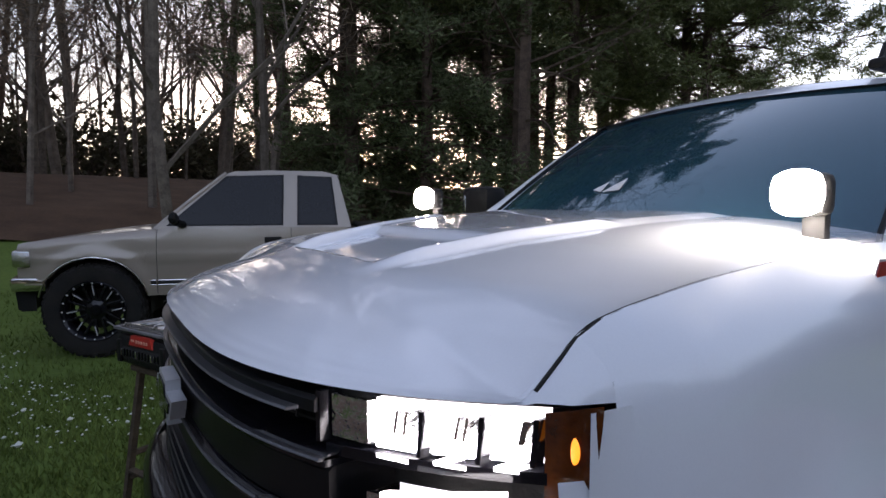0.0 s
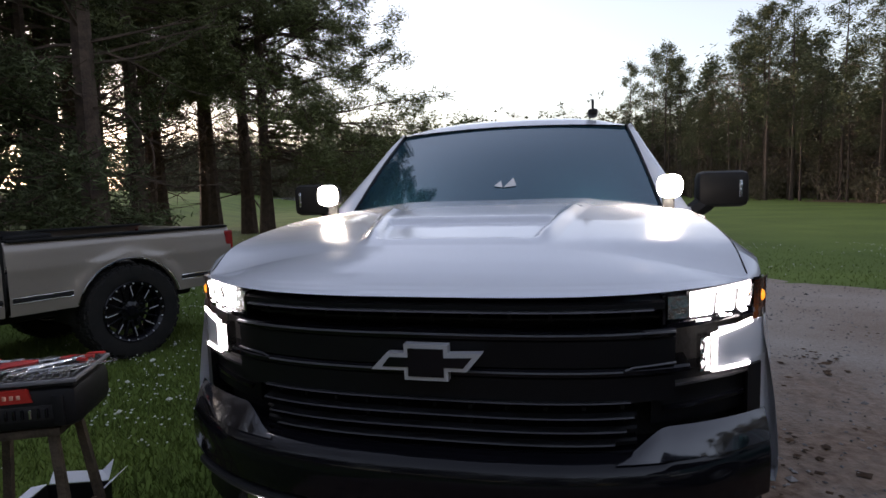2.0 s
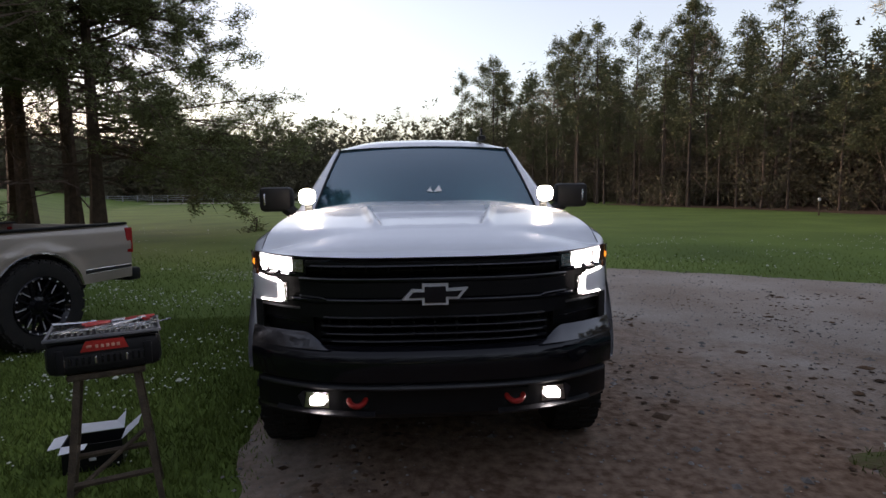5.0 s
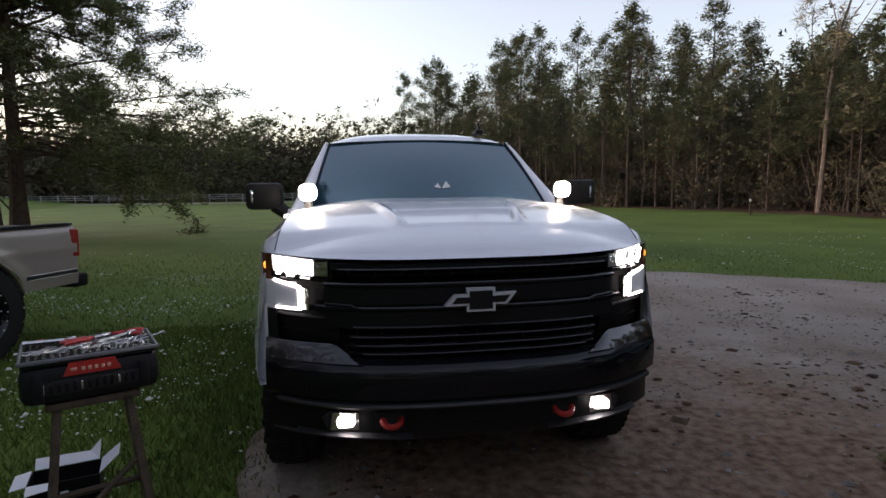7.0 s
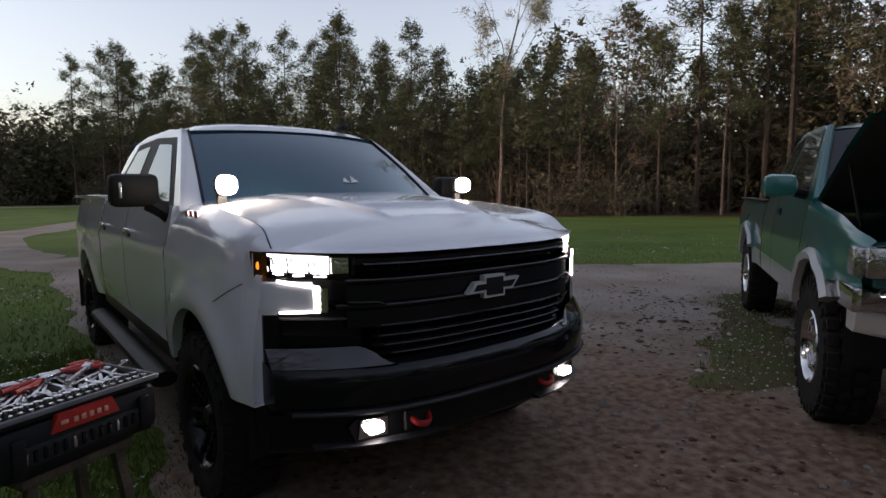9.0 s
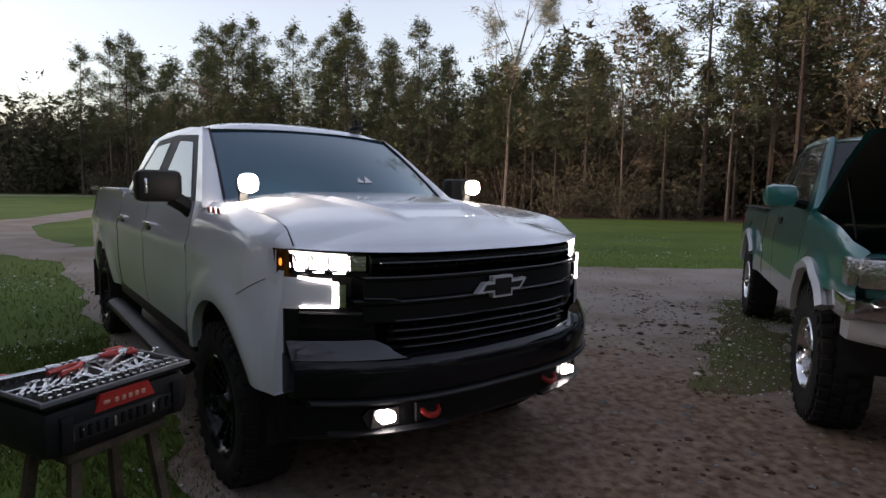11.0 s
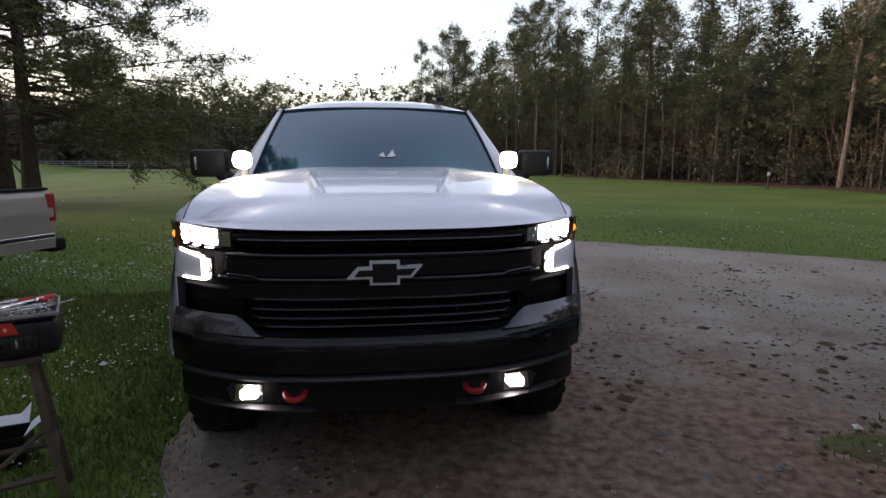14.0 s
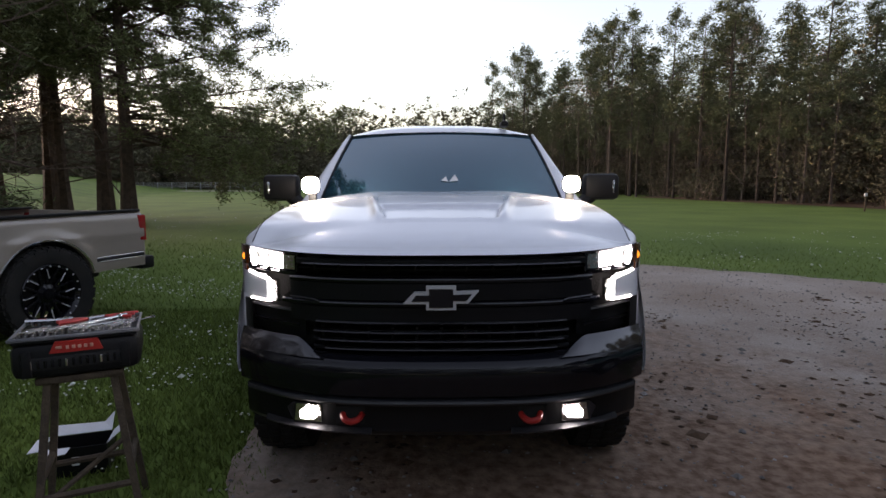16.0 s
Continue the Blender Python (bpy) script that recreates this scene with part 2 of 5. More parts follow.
def sheet(bm, fn, nu, nv):
    """A grid of fn(u, v), u and v from 0 to 1."""
    rows = [[bm.verts.new(fn(i / nu, j / nv)) for i in range(nu + 1)] for j in range(nv + 1)]
    for j in range(nv):
        for i in range(nu):
            bm.faces.new((rows[j][i], rows[j][i + 1], rows[j + 1][i + 1], rows[j + 1][i]))
    return bm


def block(bm, c, s, bevel=0.0, m=None):
    """A box of size s round c, its edges rounded."""
    t = Matrix.Translation(c) @ Matrix.Diagonal((*s, 1))
    made = bmesh.ops.create_cube(bm, size=1, matrix=(m @ t) if m else t)["verts"]
    if bevel:
        edges = list({e for v in made for e in v.link_edges})
        bmesh.ops.bevel(bm, geom=edges, offset=bevel, segments=2, profile=0.5, affect="EDGES")
    return bm


def lathe(bm, profile, n=40, m=None):
    """Turns a profile of (radius, x) round the x axis."""
    rings = []
    for i in range(n):
        a = 2 * math.pi * i / n
        ring = []
        for r, x in profile:
            p = Vector((x, r * math.cos(a), r * math.sin(a)))
            ring.append(bm.verts.new(m @ p if m else p))
        rings.append(ring)
    for i in range(n):
        a, b = rings[i], rings[(i + 1) % n]
        for j in range(len(profile) - 1):
            bm.faces.new((a[j], b[j], b[j + 1], a[j + 1]))
    return bm


def tube(bm, pts, radii, n=6):
    """A tapered tube along points."""
    rings = []
    for i, p in enumerate(pts):
        p = Vector(p)
        d = Vector(pts[min(i + 1, len(pts) - 1)]) - Vector(pts[max(i - 1, 0)])
        a = d.normalized().orthogonal().normalized()
        b = d.normalized().cross(a)
        if rings and i:
            ref = (rings[-1][0].co - Vector(pts[i - 1])).normalized()
            ref = (ref - ref.dot(d.normalized()) * d.normalized())
            if ref.length > 1e-4:
                a = ref.normalized()
                b = d.normalized().cross(a)
        rings.append([bm.verts.new(p + radii[i] * (math.cos(2 * math.pi * k / n) * a + math.sin(2 * math.pi * k / n) * b)) for k in range(n)])
    for i in range(len(rings) - 1):
        for k in range(n):
            bm.faces.new((rings[i][k], rings[i][(k + 1) % n], rings[i + 1][(k + 1) % n], rings[i + 1][k]))
    bm.faces.new(rings[0][::-1])
    bm.faces.new(rings[-1])
    return bm


def xsweep(bm, xs, front, prof):
    """A bar across: the closed profile of (y, z) carried along x, its y shifted by front(x)."""
    rings = [[bm.verts.new((x, front(x) + y, z)) for y, z in prof] for x in xs]
    n = len(prof)
    for i in range(len(rings) - 1):
        for k in range(n):
            bm.faces.new((rings[i][k], rings[i][(k + 1) % n], rings[i + 1][(k + 1) % n], rings[i + 1][k]))
    bm.faces.new(rings[0][::-1])
    bm.faces.new(rings[-1])
    return bm


def slab(bm, pts, depth, axis):
    """A flat polygon given thickness along axis."""
    d = Vector(axis).normalized() * depth
    a = [bm.verts.new(p) for p in pts]
    b = [bm.verts.new(Vector(p) + d) for p in pts]
    bm.faces.new(a)
    bm.faces.new(b[::-1])
    for i in range(len(a)):
        j = (i + 1) % len(a)
        bm.faces.new((a[i], b[i], b[j], a[j]))
    return bm


def span(a, b, n):
    return [a + (b - a) * i / n for i in range(n + 1)]


def smooth_interp(y, table):
    """Reads a table of (y, value) with rounded corners."""
    ks, vs = [p[0] for p in table], [p[1] for p in table]
    return sum(float(np.interp(y + o, ks, vs)) for o in (-0.04, -0.02, 0, 0.02, 0.04)) / 5


# ---- ground ----
def rise(x, y):
    """The lawn is level near the drive; the woods stand on a slight bank."""
    d = -(x + 9.0) * 0.92 - (y - 3.0) * 0.38
    return float(np.interp(d, (0, 3, 6.6, 14.6, 30), (0, 0.45, 1.35, 2.5, 3.2)))


def ground_axis(lo, hi, near_lo, near_hi, step):
    a = list(np.arange(near_lo, near_hi + 1e-6, step))
    out, d = [], step
    p = near_hi
    while p < hi:
        d *= 1.35
        p += d
        out.append(min(p, hi))
    low, d, p = [], step, near_lo
    while p > lo:
        d *= 1.35
        p -= d
        low.append(max(p, lo))
    return low[::-1] + a + out


gx, gy = ground_axis(-900, 900, -30, 30, 0.75), ground_axis(-900, 900, -20, 40, 0.75)
gv = [(x, y, rise(x, y) + 0.02 * noise.noise((x * 0.2, y * 0.2, 0)) * (1 if abs(x) > 6 else 0.2) - 0.004) for y in gy for x in gx]
nx = len(gx)
gf = [(j * nx + i, j * nx + i + 1, (j + 1) * nx + i + 1, (j + 1) * nx + i) for j in range(len(gy) - 1) for i in range(nx - 1)]
ground = raw("ground", gv, gf, M["lawn"], None, "mown green lawn with clover running out to the woods", "structure")
ground["category"] = "lawn"

# the gravel drive: a parking place that narrows into a looping lane
DRIVE = [(-1.15, -6), (-1.2, 0.2), (-1.05, 3.0), (-0.95, 8.0), (-0.95, 11.2), (-1.9, 13.2), (-2.9, 16.5), (-3.25, 19.6), (-2.75, 24.8), (-0.6, 28.4), (3.0, 37.5), (7.0, 52),
         (9.0, 52), (4.8, 36), (1.2, 27.0), (-0.6, 23.5), (-1.05, 19.5), (-0.75, 15.7), (0.2, 13.7), (2.2, 10.4), (3.75, 8.0), (5.7, 6.85), (6.5, 6.1), (9.5, 3.8), (13, 1.2), (20, -4.5), (20, -10), (2, -10)]


def inside(x, y, poly):
    hit = False
    for i in range(len(poly)):
        (x1, y1), (x2, y2) = poly[i - 1], poly[i]
        if (y1 > y) != (y2 > y) and x < (x2 - x1) * (y - y1) / (y2 - y1) + x1:
            hit = not hit
    return hit


def weeds(x, y):
    """The grown-over strip between the two parked trucks on the drive."""
    ax, ay, bx, by = 2.95, 0.02, 6.2, 1.45
    t = max(0, min(1, ((x - ax) * (bx - ax) + (y - ay) * (by - ay)) / ((bx - ax) ** 2 + (by - ay) ** 2)))
    return math.hypot(x - ax - t * (bx - ax), y - ay - t * (by - ay))


def patch_mesh(name, test, x0, x1, y0, y1, step, z, mat, label, category):
    nxx, nyy = int((x1 - x0) / step), int((y1 - y0) / step)
    index, verts, faces = {}, [], []

    def corner(i, j):
        if (i, j) not in index:
            x, y = x0 + i * step, y0 + j * step
            index[(i, j)] = len(verts)
            verts.append((x + 0.3 * step * noise.noise((x * 3, y * 3, 1)), y + 0.3 * step * noise.noise((x * 3, y * 3, 7)),
                          z + rise(x, y) + 0.010 * noise.noise((x * 0.9, y * 0.9, 3)) + 0.004 * noise.noise((x * 5, y * 5, 3))))
        return index[(i, j)]

    for j in range(nyy):
        for i in range(nxx):
            x, y = x0 + (i + 0.5) * step, y0 + (j + 0.5) * step
            wx = x + 0.22 * noise.noise((x * 1.3, y * 1.3, 5)) + 0.10 * noise.noise((x * 5, y * 5, 2))
            wy = y + 0.22 * noise.noise((x * 1.3, y * 1.3, 9)) + 0.10 * noise.noise((x * 5, y * 5, 4))
            if test(wx, wy):
                faces.append((corner(i, j), corner(i + 1, j), corner(i + 1, j + 1), corner(i, j + 1)))
    count = collections.Counter(tuple(sorted((f[k], f[k - 1]))) for f in faces for k in range(4))
    rim = collections.defaultdict(list)
    for (a, b), c in count.items():
        if c == 1:
            rim[a].append(b)
            rim[b].append(a)
    for _ in range(5):  # wears the stepped border round
        moved = {i: [sum(verts[j][k] for j in near) / len(near) for k in (0, 1)] for i, near in rim.items()}
        for i, (mx, my) in moved.items():
            verts[i] = ((verts[i][0] + mx) / 2, (verts[i][1] + my) / 2, verts[i][2] - 0.0015)
    ob = raw(name, verts, faces, mat, None, label, "structure")
    ob["category"] = category
    for p in ob.data.polygons:
        p.use_smooth = True
    return ob


on_drive = lambda x, y: inside(x, y, DRIVE) and weeds(x, y) > 0.30 + 0.30 * noise.noise((x * 1.7, y * 1.7, 6))
patch_mesh("driveway", lambda x, y: inside(x, y, DRIVE), -2.94, 8.1, -3.0, 8.04, 0.06, 0.016, M["gravel"], "grey-brown gravel driveway with bare dirt patches", "driveway")
patch_mesh("weed_patch", lambda x, y: weeds(x, y) < 0.36 + 0.40 * noise.noise((x * 2.2, y * 2.2, 0)), 1.8, 7.2, -1.2, 2.6, 0.05, 0.026, M["weeds"], "patch of weeds grown through the gravel between the trucks", "weeds")
patch_mesh("driveway_back", on_drive, -4.5, 8.1, 8.04, 14.04, 0.15, 0.016, M["gravel"], "grey gravel at the back of the drive", "driveway")
patch_mesh("driveway_side", on_drive, 8.1, 20.1, -9.0, 14.0, 0.2, 0.016, M["gravel"], "grey gravel drive running off beside the lawn", "driveway")
patch_mesh("driveway_front", on_drive, -2.94, 8.1, -9.0, -3.0, 0.2, 0.016, M["gravel"], "gravel in front of the parked trucks", "driveway")
patch_mesh("lane", lambda x, y: inside(x, y, DRIVE), -4.5, 10, 14, 52, 0.3, 0.014, M["gravel"], "grey gravel lane curving away over the lawn", "lane")
patch_mesh("far_road", lambda x, y: abs(y - 78 + 0.12 * x) < 3.0, -40, 12, 68, 90, 1.2, 0.014, M["gravel"], "pale gravel road beyond the lawn", "road")
patch_mesh("woods_floor", lambda x, y: x * 0.92 + y * 0.38 < -11.5 and y < 22, -60, -4, -30, 24, 0.5, 0.03, M["litter"], "brown leaf litter under the bare woods", "forest floor")
patch_mesh("edge_litter", lambda x, y: inside(x, y, [(16, 48), (21.5, 30), (23.2, 19.5), (29, 14.5), (32, 5), (36, -8), (60, -8), (60, 48)]), 14, 60, -8, 50, 1.0, 0.02, M["litter"], "brown leaf litter along the edge of the pine woods", "forest floor")


# ---- trees ----
def tufts(centres, count, size, thin, rng, scatter=None):
    """Small leaf blades round each centre, as raw triangles."""
    c = np.repeat(np.asarray(centres, float), count, axis=0)
    n = len(c)
    d = rng.normal(size=(n, 3))
    d /= np.linalg.norm(d, axis=1, keepdims=True)
    d[:, 2] = d[:, 2] * 0.7 + 0.12
    side = np.cross(d, rng.normal(size=(n, 3)))
    side /= np.linalg.norm(side, axis=1, keepdims=True) + 1e-9
    ln = size * rng.uniform(0.5, 1.25, (n, 1))
    base = c + rng.normal(size=(n, 3)) * (scatter or size * 0.35)
    v = np.stack([base - side * ln * thin, base + side * ln * thin, base + d * ln], axis=1).reshape(-1, 3)
    return v


def foliage(name, v, mat, parent):
    return raw(name, v.tolist(), np.arange(len(v)).reshape(-1, 3).tolist(), mat, parent, "", "stuff")


def limb_points(rng, start, direction, length, droop, n=5, wobble=0.08):
    pts, p, d = [Vector(start)], Vector(start), Vector(direction).normalized()
    for i in range(n):
        d = (d + Vector(rng.normal(size=3) * wobble) + Vector((0, 0, droop))).normalized()
        p = p + d * length / n
        pts.append(p.copy())
    return pts


def pine(seed, height, crown_from, spread, trunk_r, limbs, blades, size, mat, thin=0.16, droop=-0.03, bias=0.0, name="pine_tree", sides=7, simple=False, label="tall pine with dark bark and drooping needled limbs", dead=0, lopsided=0.0):
    """A pine: tapered bare trunk, limbs in loose whorls, needle tufts along their outer halves."""
    rng = np.random.default_rng(seed)
    tree = thing(name, Matrix(), label, "tree", "pines")
    bm = bmesh.new()
    lean = rng.normal(size=2) * 0.012 * height
    tp = [Vector((lean[0] * t * t + 0.05 * math.sin(5 * t), lean[1] * t * t, height * t - 0.15)) for t in span(0, 1, 9)]
    tube(bm, tp, [trunk_r * (1.35 if i == 0 else 1 - 0.86 * i / 9) for i in range(10)], sides)
    tips = []
    for k in range(limbs):
        t = crown_from + (1 - crown_from) * ((k + rng.uniform(0, 1)) / limbs)
        z = height * t
        base = tp[0].lerp(tp[-1], t)
        base.z = z - 0.15
        base.x = lean[0] * t * t + 0.05 * math.sin(5 * t)
        base.y = lean[1] * t * t
        a = rng.uniform(0, 2 * math.pi) if t > lopsided else rng.normal() * 0.75
        s = (t - crown_from) / (1 - crown_from)
        reach = spread * (0.55 + 0.5 * math.sin(math.pi * min(1, 0.25 + 0.8 * s))) * (1 - 0.72 * s ** 1.6) * rng.uniform(0.6, 1.15)
        reach *= 1 + bias * math.cos(a)
        up = -0.08 + 0.75 * s + rng.normal() * 0.1
        pts = limb_points(rng, base, (math.cos(a), math.sin(a), up), reach, droop)
        line = pts[::2] + pts[-1:] if simple else pts
        tube(bm, line, [max(0.012, trunk_r * 0.24 * (1 - s * 0.5) * (1 - 0.82 * i / (len(line) - 1))) for i in range(len(line))], 3 if simple else 4)
        for i in range(2, 6):
            for _ in range(2 + (i > 3)):
                sub = limb_points(rng, pts[i], Vector(rng.normal(size=3)) * 0.6 + (pts[i] - pts[i - 1]).normalized() * 0.9, reach * rng.uniform(0.12, 0.28), 0.03, 2, 0.2)
                if not simple:
                    tube(bm, sub, [0.018, 0.012, 0.006], 3)
                tips += [sub[1], sub[2]]
                if not simple:
                    tips.append(sub[1].lerp(sub[2], 0.5) + Vector((0, 0, 0.06)))
    for _ in range(6):
        tips.append(tp[-1] + Vector(rng.normal(size=3)) * size)
    for k in range(dead):  # leafless lower limbs, some broken short
        t = crown_from * rng.uniform(0.3, 1.05)
        a = rng.uniform(0, 2 * math.pi)
        pts = limb_points(rng, (lean[0] * t * t + 0.05 * math.sin(5 * t), lean[1] * t * t, height * t - 0.15), (math.cos(a), math.sin(a), rng.normal() * 0.15), spread * rng.uniform(0.25, 0.85), 0.03, 5, 0.14)
        tube(bm, pts, [trunk_r * 0.17 * (1 - 0.85 * i / 5) for i in range(6)], 4)
        for i in range(2, 6):
            tube(bm, limb_points(rng, pts[i], Vector(rng.normal(size=3)) * 0.7 + (pts[i] - pts[i - 1]).normalized(), spread * rng.uniform(0.1, 0.25), 0.02, 2, 0.2), [0.016, 0.011, 0.006], 3)
    part("trunk", bm, M["bark_dim" if simple else "bark"], tree)
    foliage("crown", tufts(tips, blades, size, thin, rng, size * 0.6 if simple else 0.13), mat, tree)
    return tree


def bare_tree(seed, height, trunk_r, buds, depth=4, name="bare_tree", label="bare grey hardwood with fine branches", sides=6, fork=0.35, budsize=0.12, wide=0.45, twig=None, spray="twigs"):
    """A leafless hardwood: forking limbs down to twigs, with a few opening buds."""
    rng = np.random.default_rng(seed)
    tree = thing(name, Matrix(), label, "tree", "bare hardwoods")
    bm = bmesh.new()
    tips = []

    def grow(start, direction, length, r, level):
        pts = limb_points(rng, start, direction, length, 0.02 if level else 0.05, 4 if level < 2 else 2, 0.07 + 0.05 * level)
        n = len(pts) - 1
        tube(bm, pts, [max(0.008, r * (1 - 0.6 * i / n)) for i in range(n + 1)], max(3, sides - 2 * level) if level < 2 else 3)
        if level >= depth:
            tips.extend(pts[1:])
            return
        kids = 7 if level == 0 else 4 if level < 3 else 3
        for k in range(kids):
            f = fork + (1 - fork) * (k + rng.uniform(0.2, 1)) / kids if level == 0 else rng.uniform(0.35, 1)
            f = min(f, 0.999)
            i = int(f * n)
            p = pts[i].lerp(pts[i + 1], f * n - i)
            d = (pts[-1] - pts[0]).normalized()
            side = Vector(rng.normal(size=3))
            side = (side - side.dot(d) * d).normalized()
            grow(p, d * (1 - wide * rng.uniform(0.5, 1)) + side * wide * 1.5 + Vector((0, 0, 0.25)), length * rng.uniform(0.32, 0.6), r * (1 - 0.6 * f) * 0.5, level + 1)

    grow(Vector((0, 0, -0.15)), (rng.normal() * 0.03, rng.normal() * 0.03, 1), height * 0.86, trunk_r, 0)
    part("trunk", bm, M["bark_grey"], tree)
    if buds and tips:
        foliage("twig_spray", tufts(tips, buds, budsize, twig or 0.4, rng), M[spray], tree)
    return tree


def brush(seed, spread, height, mat, stems=26, leaves=4, blade=0.36, loose=0.35, name="bush", label="dull olive undergrowth bush at the wood's edge", category="bush"):
    rng = np.random.default_rng(seed)
    b = thing(name, Matrix(), label, category, "undergrowth")
    bm = bmesh.new()
    tips = []
    for k in range(stems):
        a = rng.uniform(0, 2 * math.pi)
        pts = limb_points(rng, (rng.normal() * spread * 0.3, rng.normal() * spread * 0.3, -0.05), (math.cos(a) * 0.6, math.sin(a) * 0.6, 1), height * rng.uniform(0.5, 1.05), -0.03, 4, 0.15)
        tube(bm, pts, [0.03, 0.024, 0.018, 0.012, 0.006], 3)
        tips += [p + Vector(rng.normal(size=3)) * loose for p in pts[1:] for _ in range(3)]
    part("branching", bm, M["bark_grey"], b)
    foliage("leafage", tufts(tips, leaves, blade, 0.26, rng), mat, b)
    return b


def stand(proto, x, y, turn, scale, scale_z=None):
    return copy_thing(proto, Matrix.Translation((x, y, rise(x, y) - 0.02)) @ Matrix.Rotation(turn, 4, "Z") @ Matrix.Diagonal((scale, scale, scale_z or scale, 1)))


def settle(proto, x, y, turn, scale=1.0):
    proto.matrix_basis = Matrix.Translation((x, y, rise(x, y) - 0.02)) @ Matrix.Rotation(turn, 4, "Z") @ Matrix.Diagonal((scale, scale, scale, 1))


rng = np.random.default_rng(5)
# the near group of big pines
big_pines = [pine(11 + i, 17 + i, (0.19, 0.34, 0.36)[i], (5.4, 4.6, 4.4)[i], 0.27, (124, 66, 62)[i], (50, 27, 27)[i], 0.22, M["needles"], 0.10, (-0.055, -0.03, -0.02)[i], (0.30, 0.0, 0.0)[i], dead=(14, 24, 22)[i], lopsided=(0.30, 0, 0)[i]) for i in range(3)]
PINES = [(-12.0, 19.7, 0.1, 1.0), (-13.4, 20.6, 2.2, 1.05), (-15.7, 21.6, 4.0, 0.98), (-17.2, 23.0, 1.0, 1.08), (-18.4, 21.5, 3.1, 1.0), (-20.5, 23.5, 5.2, 1.1), (-13.6, 14.5, 0.9, 1.0),
         (-10.8, 9.9, 2.7, 1.1), (-15.0, 12.8, 5.0, 1.05), (-16.5, 16.0, 1.8, 1.0), (-19.0, 17.5, 3.8, 1.1)]
for i, (x, y, turn, s) in enumerate(PINES):
    if i < 3:
        settle(big_pines[i], x, y, turn, s)
    else:
        stand(big_pines[1 + i % 2], x, y, turn, s)
# the dense dark evergreens beside the woods
cedars = [pine(31 + i, 13 + i, 0.03, 3.0, 0.22, 84, 19, 0.24, M["cedar"], 0.09, -0.02, name="cedar_tree", label="dense dark evergreen with branches down to the ground") for i in range(2)]
CEDARS = [(-12.6, 8.0, 0.0, 1.0), (-14.2, 6.4, 1.5, 1.1), (-15.6, 9.6, 3.0, 1.05), (-13.2, 10.6, 4.1, 0.95), (-17.5, 7.6, 5.5, 1.1), (-18.5, 11.5, 2.5, 1.1)]
for i, (x, y, turn, s) in enumerate(CEDARS):
    if i < 2:
        settle(cedars[i], x, y, turn, s)
    else:
        stand(cedars[i % 2], x, y, turn, s)
# the bare woods
bare = [bare_tree(51 + i, 12 + 1.5 * i, 0.075 + 0.03 * i, 8, 3, fork=0.10, budsize=0.8, twig=0.016) for i in range(4)]
spots = []
while len(spots) < 90:
    a, d = radians(rng.uniform(-118, -69)), 13 + 40 * rng.uniform() ** 0.8
    x, y = 1.4 + d * math.sin(a), -0.2 + d * math.cos(a)
    if all((x - q[0]) ** 2 + (y - q[1]) ** 2 > 1.3 for q in spots):
        spots.append((x, y))
for i, (x, y) in enumerate(spots):
    if i < 4:
        settle(bare[i], x, y, rng.uniform(0, 6.28), rng.uniform(0.85, 1.2))
    else:
        stand(bare[i % 4], x, y, rng.uniform(0, 6.28), rng.uniform(0.8, 1.2))
# the pine wood along the right of the lawn, and the far wood
wood_pines = [pine(71 + i, 15 + i, 0.40 + 0.05 * i, 2.9, 0.15, 30, 7, 0.34, M["far_needles"], 0.12, -0.01, sides=5, simple=True, label="tall slender pine at the edge of the wood", dead=14) for i in range(3)]
deep_pines = [pine(76 + i, 15 + i, 0.34 + 0.05 * i, 3.0, 0.15, 28, 3, 0.55, M["far_needles"], 0.16, -0.01, sides=5, simple=True, label="tall slender pine deep in the wood") for i in range(2)]
EDGE = [(6, 88), (17, 47), (22.3, 30), (24, 19.5), (30, 14.2), (33, 5), (36.5, -8), (40, -22)]
used = 0
tall_bare = bare_tree(95, 15.6, 0.13, 9, 4, label="tall bare tulip tree with pale fine twigs", budsize=0.5, fork=0.36, wide=0.27, twig=0.04, spray="buds")
settle(tall_bare, 24.4, 25.2, 0.5, 1.0)
WOODS = EDGE + [(70, -22), (75, 40), (45, 75), (30, 100)]


def edge_gap(x, y):
    return min(math.hypot(x - x1 - t * (x2 - x1), y - y1 - t * (y2 - y1)) for (x1, y1), (x2, y2) in zip(EDGE, EDGE[1:])
               for t in [max(0, min(1, ((x - x1) * (x2 - x1) + (y - y1) * (y2 - y1)) / ((x2 - x1) ** 2 + (y2 - y1) ** 2)))])


planted, deep = [], 0
while used < 235:
    x, y = rng.uniform(5, 62), rng.uniform(-22, 95)
    if not inside(x, y, WOODS):
        continue
    g = edge_gap(x, y)
    if g > 26 or rng.uniform() > math.exp(-g / 14) or any((x - a) ** 2 + (y - b) ** 2 < 1.4 for a, b in planted):
        continue
    planted.append((x, y))
    s = rng.uniform(0.87, 1.03) * float(np.interp(y, (8, 18, 28, 48, 80), (1.25, 0.88, 0.73, 0.85, 1.0)))
    if used < 3:
        settle(wood_pines[used], x, y, rng.uniform(0, 6.28), s)
    elif rng.uniform() < 0.16:
        stand(bare[used % 4], x, y, rng.uniform(0, 6.28), s * 0.72)
    elif g < 8:
        stand(wood_pines[used % 3], x, y, rng.uniform(0, 6.28), s)
    elif deep < 2:
        settle(deep_pines[deep], x, y, rng.uniform(0, 6.28), s)
        deep += 1
    else:
        stand(deep_pines[used % 2], x, y, rng.uniform(0, 6.28), s)
    used += 1
